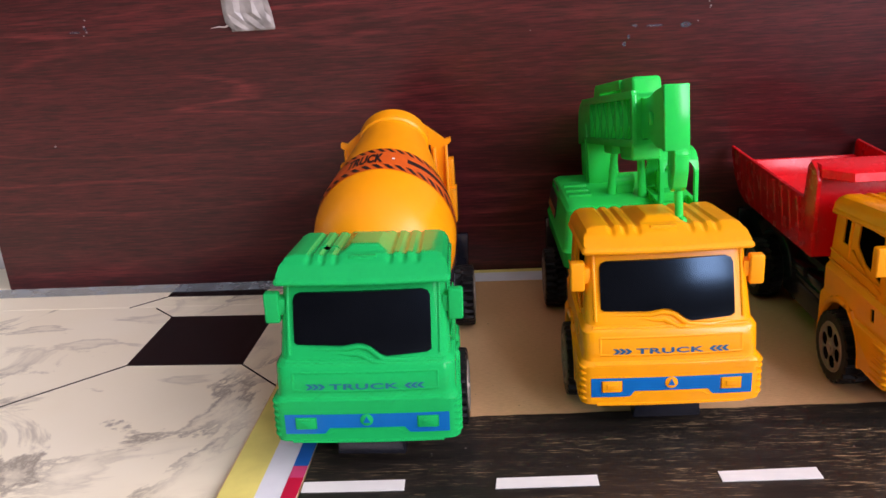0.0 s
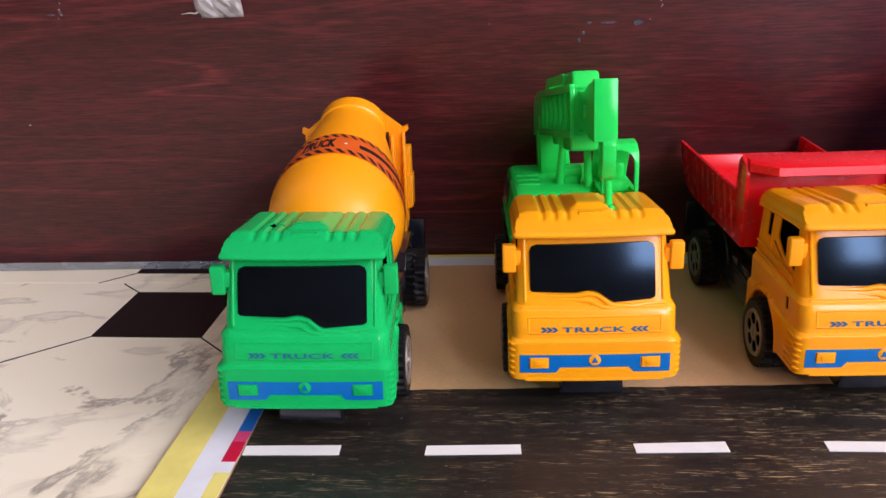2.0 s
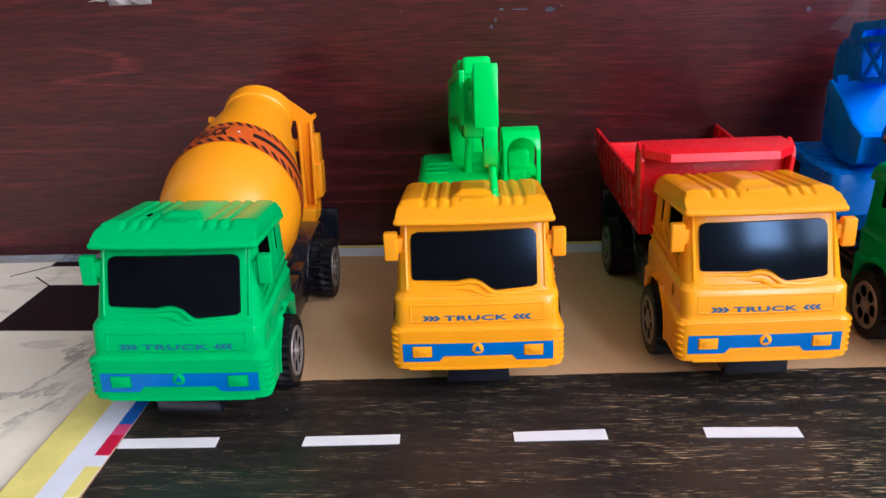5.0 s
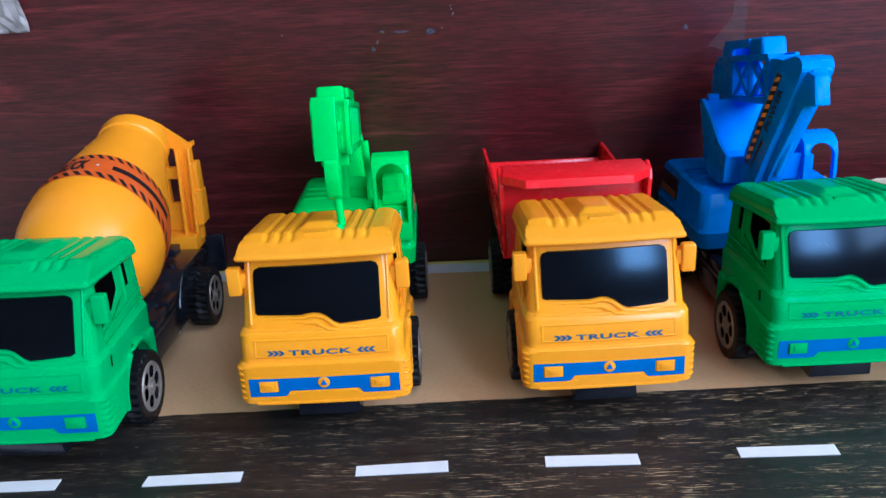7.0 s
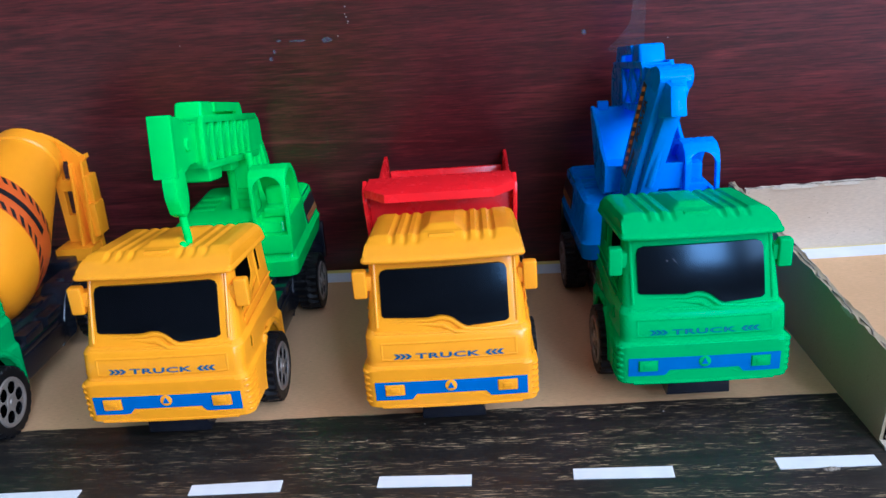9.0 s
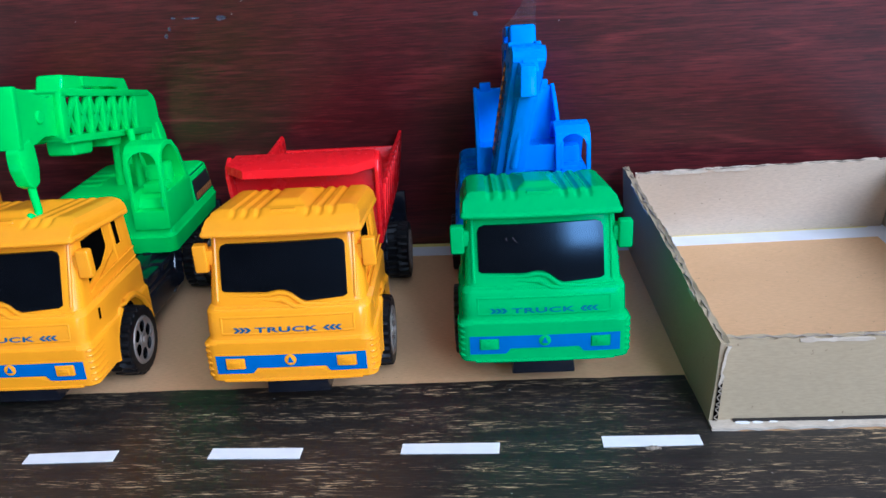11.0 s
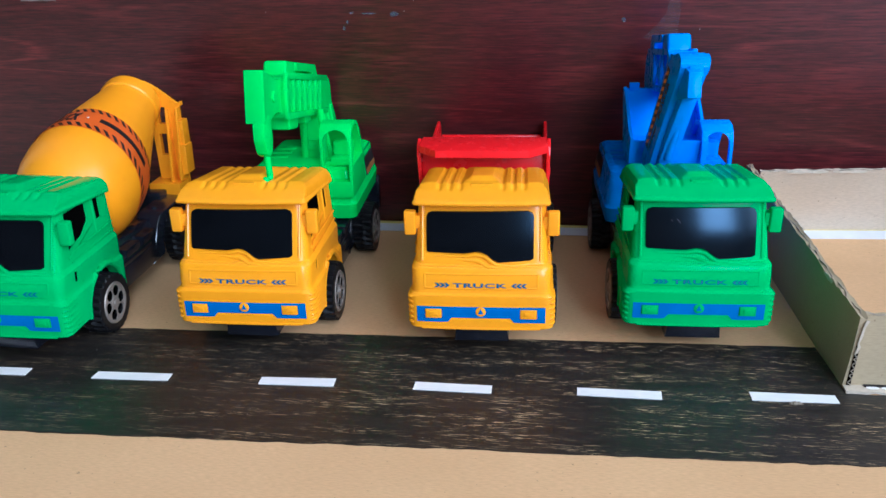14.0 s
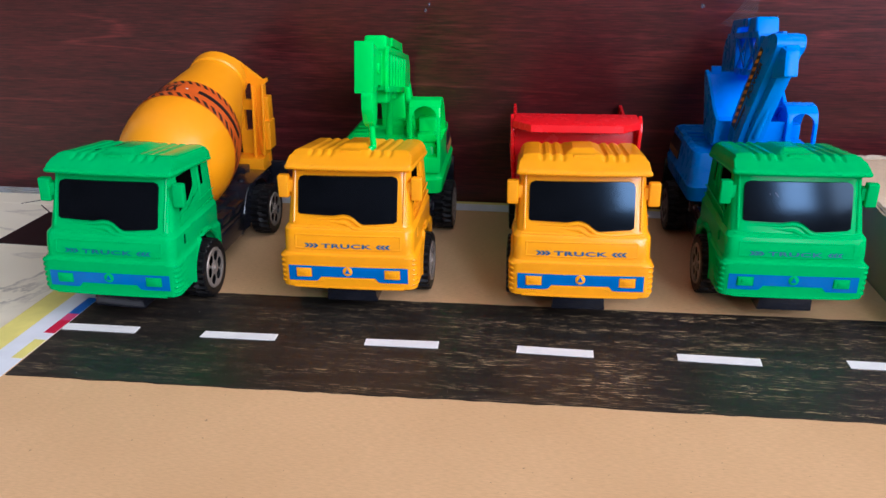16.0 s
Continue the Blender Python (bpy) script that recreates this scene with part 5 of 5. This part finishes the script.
def crane_body(t, mat, arch_x=(0.016, 0.0435), at=Matrix()):
    """Turntable body with a counterweight at the rear and an arched operator's cabin at one side."""
    HW = 0.0415

    def put(name, bm, m, parent, label="", angle=38):
        return part(name, bend(bm, lambda c: at @ c), m, parent, label, angle)

    bm = bmesh.new()
    lo = rounded(0.0440, 0.112, 0.208, HW - 0.001, 0.006, 0.006)
    md = rounded(0.0545, 0.111, 0.211, HW, 0.006, 0.006)
    m2 = rounded(0.0563, 0.113, 0.211, HW - 0.0012, 0.006, 0.006)
    up = rounded(0.0775, 0.122, 0.208, HW - 0.004, 0.006, 0.006)
    tp = rounded(0.0792, 0.125, 0.206, HW - 0.0065, 0.005, 0.005)
    loft(bm, [lo, md, m2, up, tp])
    body = put("turntable_body", bm, mat, t, "", 30)
    for y in (0.150, 0.162, 0.174):
        put("vent", box(bmesh.new(), -0.033, -0.018, y, y + 0.006, 0.0790, 0.0803, 0.0005), mat, body)
    bm = bmesh.new()
    lathe(bm, [(0.036, 0.022), (0.0445, 0.022)], pose(0, 0.155, 0), 32)
    put("turntable", bm, NAVY, t, "dark round turntable")
    x0, x1 = arch_x
    # cabin: outline in (y, z), with a door opening in the side and an arched opening in front
    bm = bmesh.new()
    prism(bm, [(0.111, 0.060), (0.113, 0.102), (0.1155, 0.1090), (0.121, 0.1128), (0.130, 0.1138), (0.140, 0.1112), (0.149, 0.103), (0.156, 0.089), (0.161, 0.080), (0.161, 0.060)], 0, x0, x1, 0.0012)
    hole = bmesh.new()
    prism(hole, [(0.1160, 0.083), (0.1170, 0.102), (0.1185, 0.1062), (0.122, 0.1092), (0.130, 0.1104), (0.138, 0.1082), (0.146, 0.099), (0.153, 0.0865), (0.154, 0.083)], 0, x0 - 0.01, x1 + 0.01)
    mid, hw = (x0 + x1) / 2, (x1 - x0) / 2 - 0.0024
    front = [(mid - hw, 0.072), (mid + hw, 0.072)] + [(mid + hw * math.cos(radians(a)), 0.1010 + hw * 0.92 * math.sin(radians(a))) for a in range(0, 181, 20)]
    hole2 = bmesh.new()
    prism(hole2, front, 1, 0.10, 0.128)
    bm = cut(bm, [hole, hole2])
    for i in range(4):
        x = x0 + 0.004 + i * (x1 - x0 - 0.008) / 3
        tube(bm, [(x, 0.1155, 0.1085), (x, 0.122, 0.1126), (x, 0.131, 0.1134), (x, 0.140, 0.1108)], 0.0004, 8)
    put("operator_cabin", bm, mat, t, "arched operator's cabin with open sides", 30)
    bm = box(bmesh.new(), mid - 0.007, mid + 0.007, 0.136, 0.146, 0.080, 0.096, 0.0015)
    box(bm, mid - 0.007, mid + 0.007, 0.126, 0.138, 0.080, 0.086, 0.001)
    put("seat", bm, mat, t, "", 30)
    for s in (-1, 1):
        bm = bmesh.new()
        hull8(bm, [(s * (HW - 0.0013), 0.166, 0.0605), (s * (HW - 0.0013), 0.204, 0.0605), (s * (HW - 0.0050), 0.202, 0.0782), (s * (HW - 0.0050), 0.170, 0.0782)],
              [(s * (HW - 0.0008), 0.166, 0.0605), (s * (HW - 0.0008), 0.204, 0.0605), (s * (HW - 0.0044), 0.202, 0.0782), (s * (HW - 0.0044), 0.170, 0.0782)])
        st = put("side_sticker", bm, INK, t, "dark sticker with a striped edge")
        for k in range(8):
            y = 0.168 + 0.0043 * k
            bm = bmesh.new()
            hull8(bm, [(s * (HW - 0.0009), y, 0.0612), (s * (HW - 0.0009), y + 0.0020, 0.0612), (s * (HW - 0.00165), y + 0.0036, 0.0652), (s * (HW - 0.00165), y + 0.0016, 0.0652)],
                  [(s * (HW - 0.0006), y, 0.0612), (s * (HW - 0.0006), y + 0.0020, 0.0612), (s * (HW - 0.00135), y + 0.0036, 0.0652), (s * (HW - 0.00135), y + 0.0016, 0.0652)])
            put("sticker_stripe", bm, DIM_STRIPE, st)


def crane(t):
    mat, x0 = LIME, 0.0072
    crane_body(t, mat, (0.0168, 0.0402), Matrix.Translation((0.0, 0.1680, 0.0)) @ pose(0, 0, 0, 0, 0, 2.0) @ Matrix.Translation((0.0, -0.1550, 0.0)))
    f = boom_frame((0.216, 0.1180), 10.85, 0.080)
    lattice_boom(t, mat, f, x0, 0.0092, 0.139, 6, (0.038, 0.101, 0.1320), -0.018, 0.0098)
    # boom head
    bm = bmesh.new()
    outline = [(0.135, -0.0115), (0.146, -0.0100), (0.154, -0.0104), (0.166, -0.0140), (0.180, -0.0154), (0.181, 0.0152), (0.166, 0.0135), (0.154, 0.0106), (0.146, 0.0100), (0.135, 0.0115)]
    lo, hi = [f(x0 - 0.0054, u, v) for u, v in outline], [f(x0 + 0.0054, u, v) for u, v in outline]
    loft(bm, [lo, hi])
    hull8(bm, [f(x0 + i * 0.0060, u, -0.0158) for i, u in ((-1, 0.1780), (1, 0.1780), (1, 0.1825), (-1, 0.1825))], [f(x0 + i * 0.0060, u, 0.0156) for i, u in ((-1, 0.1780), (1, 0.1780), (1, 0.1825), (-1, 0.1825))], 0.0008)
    for s in (-1, 1):
        lathe(bm, [(0, 0.0036), (0.0012, 0.0036), (0.0018, 0.0028)], Matrix.Translation(f(x0 + s * 0.0052, 0.158, 0.0)) @ pose(0, 0, 0, 0, s * 90, 0), 16)
    part("boom_head", bm, mat, t, "", 30)
    bm = bmesh.new()
    hull8(bm, [f(x0 + i * 0.008, u, -0.0225) for i, u in ((-1, 0.100), (1, 0.100), (1, 0.126), (-1, 0.126))], [f(x0 + i * 0.008, u, -0.0125) for i, u in ((-1, 0.098), (1, 0.098), (1, 0.128), (-1, 0.128))], 0.0022, 3)
    part("boom_motor", bm, mat, t, "", 30)
    bm = bmesh.new()
    hull8(bm, [f(x0 + i * 0.007, u, -0.0205) for i, u in ((-1, 0.052), (1, 0.052), (1, 0.072), (-1, 0.072))], [f(x0 + i * 0.007, u, -0.0125) for i, u in ((-1, 0.050), (1, 0.050), (1, 0.074), (-1, 0.074))], 0.0015)
    part("boom_motor", bm, mat, t, "", 30)
    bm = prism(bmesh.new(), [(0.1930, 0.0760), (0.1970, 0.1080), (0.2040, 0.1190), (0.2280, 0.1160), (0.2345, 0.1090), (0.2370, 0.0980), (0.2360, 0.0860), (0.2330, 0.0760)], 0, -0.0172, 0.0006, 0.0012)
    def lean(c):
        return Vector((c.x + (0.0015 if c.x < -0.008 else 0.0050) * (0.118 - c.z) / 0.042, c.y, c.z))
    mast = part("mast", bend(bm, lean), mat, t, "", 30)
    for y in (0.2020, 0.2130, 0.2240):
        for x in (-0.0174, 0.0008):
            part("mast_rib", bend(box(bmesh.new(), x - 0.0008, x + 0.0008, y, y + 0.0036, 0.0780, 0.1080, 0.0005), lean), mat, mast, "", 30)
    for a, b in (((-0.0045, 0.1660, 0.078), (-0.0020, 0.1660, 0.118)), ((0.0140, 0.1570, 0.078), (0.0120, 0.1600, 0.118))):
        part("strut", tube(bmesh.new(), [a, tuple((p + q) / 2 for p, q in zip(a, b)), b], [0.0030, 0.0024, 0.0024], 10), mat, t, "thin strut under the boom")
    bm = bmesh.new()
    tube(bm, [(x0 - 0.009, 0.170, 0.0865), (x0 + 0.003, 0.170, 0.0865)], 0.0050, 16)
    box(bm, x0 - 0.0085, x0 + 0.0025, 0.1655, 0.1755, 0.0785, 0.0850, 0.001)
    part("winch", bm, mat, t)
    # hook
    bm = bmesh.new()
    prism(bm, [(0.0325, 0.1360), (0.0350, 0.1385), (0.0460, 0.1400), (0.0485, 0.1350), (0.0480, 0.1240), (0.0455, 0.1165), (0.0400, 0.1150), (0.0350, 0.1180), (0.0320, 0.1270)], 0, x0 - 0.0016, x0 + 0.0056, 0.0014)
    hk = part("hook_block", bm, mat, t, "hanging hook block", 30)
    bm = bmesh.new()
    pts = [(x0 + 0.0026, 0.0410, 0.117), (x0 + 0.0030, 0.0405, 0.110)] + [(x0 + 0.0034, 0.0365 + 0.0042 * math.cos(radians(a)), 0.1042 - 0.0042 * math.sin(radians(a))) for a in range(0, 200, 20)]
    tube(bm, pts, [0.0021] * (len(pts) - 1) + [0.0012], 10)
    part("hook", bm, mat, hk, "small curved hook")


def excavator(t):
    mat, x0 = BLUE, 0.0
    crane_body(t, mat, (0.0212, 0.0425))
    x0 = 0.0040
    f = boom_frame((0.198, 0.1374), 8.2)
    lattice_boom(t, mat, f, x0, 0.0080, 0.084, 2, (0.012, 0.050, 0.073), -0.012, 0.0122)
    bm = bmesh.new()
    outline = [(0.076, -0.013), (0.092, -0.011), (0.106, -0.005), (0.112, 0.002), (0.108, 0.009), (0.098, 0.0112), (0.076, 0.0125)]
    loft(bm, [[f(x0 - 0.0078, u, v) for u, v in outline], [f(x0 + 0.0078, u, v) for u, v in outline]])
    part("boom_head", bm, mat, t, "", 30)
    bm = bmesh.new()
    hull8(bm, [(-0.012, 0.158, 0.080), (0.010, 0.158, 0.080), (0.010, 0.200, 0.080), (-0.012, 0.200, 0.080)], [(-0.010, 0.172, 0.124), (0.008, 0.172, 0.124), (0.008, 0.206, 0.120), (-0.010, 0.206, 0.120)], 0.0015)
    part("mast", bm, mat, t, "", 30)
    # arm
    def slew(c):
        return Vector((c.x + 0.0015 + (c.z - 0.166) * 0.10 - (c.y - 0.082) * 0.13, c.y, c.z))
    ARM = [(0.0690, 0.1600), (0.0720, 0.1660), (0.0800, 0.1675), (0.0900, 0.1640), (0.0955, 0.1560), (0.1120, 0.1080), (0.1130, 0.0920), (0.1060, 0.0850), (0.0960, 0.0880), (0.0890, 0.1100)]
    bm = prism(bmesh.new(), ARM, 0, -0.0084, 0.0084, 0.0012)
    prism(bm, [(0.0620, 0.1560), (0.0680, 0.1620), (0.0740, 0.1500), (0.0930, 0.1060), (0.0990, 0.0880), (0.0930, 0.0850), (0.0850, 0.1060)], 0, -0.0042, 0.0042, 0.0010)
    hull8(bm, [(-0.0060, 0.0560, 0.1440), (0.0026, 0.0560, 0.1440), (0.0026, 0.0740, 0.1400), (-0.0060, 0.0740, 0.1400)], [(-0.0058, 0.0620, 0.1590), (0.0024, 0.0620, 0.1590), (0.0024, 0.0760, 0.1620), (-0.0058, 0.0760, 0.1620)], 0.0012)
    tube(bm, [(-0.0086, 0.0765, 0.1605), (0.0090, 0.0765, 0.1605)], 0.0068, 18)
    tube(bm, [(0.0, 0.0740, 0.140), (0.0, 0.0880, 0.098)], 0.0022, 10)
    arm = part("arm", bend(bm, slew), mat, t, "blue digging arm", 30)
    # sticker on the arm's side: dark panel, striped edge, word
    d = Vector((0.1056 - 0.0899, 0.1031 - 0.1531)).normalized()
    n = Vector((-d.y, d.x))

    def on_arm(a, b, x):
        y, z = 0.0890 + d.x * a - n.x * b, 0.1560 + d.y * a - n.y * b
        return tuple(slew(Vector((x + 0.0022, y, z))))
    flip = -1 if on_arm(0, 1, 0)[1] > 0.0890 else 1
    for k in range(10):
        a = 0.001 + 0.0056 * k
        bm = bmesh.new()
        q = [(a, 0.0010), (a + 0.0028, 0.0010), (a + 0.0050, -0.0032), (a + 0.0022, -0.0032)]
        loft(bm, [[on_arm(p, r * flip, -0.0109) for p, r in q], [on_arm(p, r * flip, -0.0107) for p, r in q]])
        part("sticker_stripe", bm, STRIPE, arm)
    bm = bmesh.new()
    q = [(0.000, 0.0014), (0.058, 0.0014), (0.058, -0.0036), (0.000, -0.0036)]
    loft(bm, [[on_arm(p, r * flip, -0.0108) for p, r in q], [on_arm(p, r * flip, -0.0106) for p, r in q]])
    part("sticker_band", bm, INK, arm, "black striped sticker edge")
    txt = text_bm("POWER", 0.03)
    part("arm_lettering", bend(txt, lambda c: Vector(on_arm(0.032 - 0.026 * c.x, (0.0032 + 0.0048 * (1 - c.y)) * flip, -0.0109))), INK, arm, "black word POWER")
    bm = bmesh.new()
    q = [(0.038, 0.0050), (0.058, 0.0034), (0.058, 0.0044), (0.040, 0.0072)]
    loft(bm, [[on_arm(p, r * flip, -0.0109) for p, r in q], [on_arm(p, r * flip, -0.0107) for p, r in q]])
    part("sticker_mark", bm, INK, arm, "dark arrow mark")
    # bucket
    inner = [(0.1180, 0.1025), (0.1300, 0.0960), (0.1450, 0.0990), (0.1570, 0.1120), (0.1660, 0.1285)]
    outer = [(0.1700, 0.1285), (0.1630, 0.1110), (0.1520, 0.0880), (0.1420, 0.0830), (0.1240, 0.0830), (0.1180, 0.0860), (0.1160, 0.1025)]
    bm = prism(bmesh.new(), inner + outer, 0, -0.0242, 0.0242, 0.0)
    for s in (-1, 1):
        prism(bm, [(0.1160, 0.1035), (0.1180, 0.0860), (0.1240, 0.0830), (0.1420, 0.0830), (0.1520, 0.0880), (0.1700, 0.1285), (0.1660, 0.1302), (0.1480, 0.1210), (0.1310, 0.1090)], 0, s * 0.0240, s * 0.0264, 0.0006)
        box(bm, s * 0.0150, s * 0.0222, 0.1650, 0.1690, 0.1270, 0.1328, 0.0007)
    box(bm, -0.004, 0.004, 0.1650, 0.1690, 0.1270, 0.1320, 0.0007)
    part("bucket", bm, mat, t, "open digging bucket", 30)


def dumper(t):
    mat = RED
    bm = bmesh.new()
    box(bm, -0.0400, 0.0400, 0.093, 0.208, 0.0580, 0.0610, 0.0006)
    hull8(bm, [(-0.0400, 0.206, 0.0580), (0.0400, 0.206, 0.0580), (0.0400, 0.224, 0.0690), (-0.0400, 0.224, 0.0690)], [(-0.0400, 0.206, 0.0610), (0.0400, 0.206, 0.0610), (0.0400, 0.223, 0.0720), (-0.0400, 0.223, 0.0720)])
    part("bed_floor", bm, mat, t)
    for s in (-1, 1):
        # level top edge, upswept rear corner, tall upright at the front
        side = [(0.0900, 0.0575), (0.2050, 0.0570), (0.2170, 0.0610), (0.2270, 0.0715), (0.2325, 0.0870), (0.2310, 0.0915), (0.2270, 0.0912), (0.1040, 0.0890), (0.1000, 0.1085), (0.0960, 0.1122), (0.0880, 0.1085), (0.0860, 0.1030)]
        lo, hi = [], []
        for y, z in side:
            w = 0.0398 + (z - 0.0575) * 0.085 * (0.4 if y < 0.105 else 1.0)
            lo.append((s * w, y, z))
            hi.append((s * (w + 0.0024), y, z))
        bm = bmesh.new()
        loft(bm, [lo, hi])
        bmesh.ops.bevel(bm, geom=bm.edges[:], offset=0.0006, segments=2, affect='EDGES', profile=0.6)
        wall = part("bed_side", bm, mat, t, "ribbed side of the bed", 30)
        for k in range(9):
            y = 0.110 + 0.0126 * k
            part("rib", bar(bmesh.new(), (s * 0.0416, y - 0.001, 0.0585 if k < 8 else 0.0625), (s * 0.0440, y + 0.001, 0.0880), 0.0020, 0.0046, 0.0009), mat, wall)
    bm = bmesh.new()
    hull8(bm, [(-0.0400, 0.0900, 0.0575), (0.0400, 0.0900, 0.0575), (0.0400, 0.0930, 0.0575), (-0.0400, 0.0930, 0.0575)], [(-0.0412, 0.0950, 0.1055), (0.0412, 0.0950, 0.1055), (0.0412, 0.0985, 0.1055), (-0.0412, 0.0985, 0.1055)], 0.0006)
    part("bed_front", bm, mat, t)
    bm = bmesh.new()
    hull8(bm, [(-0.0400, 0.2200, 0.0690), (0.0400, 0.2200, 0.0690), (0.0400, 0.2230, 0.0690), (-0.0400, 0.2230, 0.0690)], [(-0.0408, 0.2235, 0.0815), (0.0408, 0.2235, 0.0815), (0.0408, 0.2270, 0.0815), (-0.0408, 0.2270, 0.0815)], 0.0006)
    part("tailgate", bm, mat, t)
    # canopy lip over the cab
    bm = bmesh.new()
    plan = [(-0.0422, 0.099), (-0.0422, 0.085), (-0.0300, 0.0725), (0.0300, 0.0725), (0.0422, 0.085), (0.0422, 0.099)]
    loft(bm, [[(x * 0.985, y + 0.002, 0.1046) for x, y in plan], [(x, y, 0.1054) for x, y in plan], [(x, y + 0.001, 0.1098) for x, y in plan], [(x * 0.97, y + 0.004, 0.1112) for x, y in plan]])
    part("canopy", bm, mat, t, "lip of the bed over the cab", 30)
    bm = bmesh.new()
    box(bm, -0.018, 0.018, 0.100, 0.195, 0.0385, 0.0585, 0.0010)
    part("bed_frame", bm, NAVY, t)


def mount(truck, build, m):
    """Builds the load of a truck so that it stands at m, a little turned on its chassis."""
    before = set(truck.children)
    build(truck)
    for ob in truck.children:
        if ob not in before:
            ob.matrix_basis = truck.matrix_basis.inverted() @ m


T1 = toy_truck(-0.0048, 0.3288, 3.26, 0.0022, 1.7, GREEN, "toy cement mixer truck, green cab, orange-yellow drum, on black wheels", True, 5, True, -1.9)
mount(T1, mixer, pose(-0.0038, 0.3288, 0.0008, 0, 0, 1.9))
T2 = toy_truck(0.1384, 0.3589, 1.61, 0.0013, -0.18, YELLOW, "toy crane truck, amber-yellow cab with bright green lattice boom", False, 20)
mount(T2, crane, pose(0.1380, 0.3597, 0.0004, 0, 0, 1.0))
T3 = toy_truck(0.2813, 0.3650, 2.29, 0.0013, -0.25, YELLOW, "toy dump truck, amber-yellow cab with red tipping bed", False, 33)
mount(T3, dumper, pose(0.2787, 0.3655, 0.0004, 0, 0, 2.29))
T4 = toy_truck(0.4076, 0.3810, 2.92, 0.0010, 0.24, GREEN, "toy excavator truck, green cab with blue digging arm and bucket", True, 41)
mount(T4, excavator, pose(0.4053, 0.3813, 0.0004, 0, 0, 2.92))
screen = next(o for o in T4.children if o.name.startswith("windscreen"))
for a, b, w in (((-0.0146, 0.0826), (-0.0116, 0.0790), 0.00014), ((-0.0178, 0.0822), (-0.0170, 0.0808), 0.00010)):
    pts = [(a[0] + (b[0] - a[0]) * i / 4, a[1] + (b[1] - a[1]) * i / 4) for i in range(5)]
    part("scratch", tube(bmesh.new(), on_front(pts, 0.0021), [w * 0.4, w, w, w, w * 0.4], 5), SCUFF, screen, "fine pale scratch")
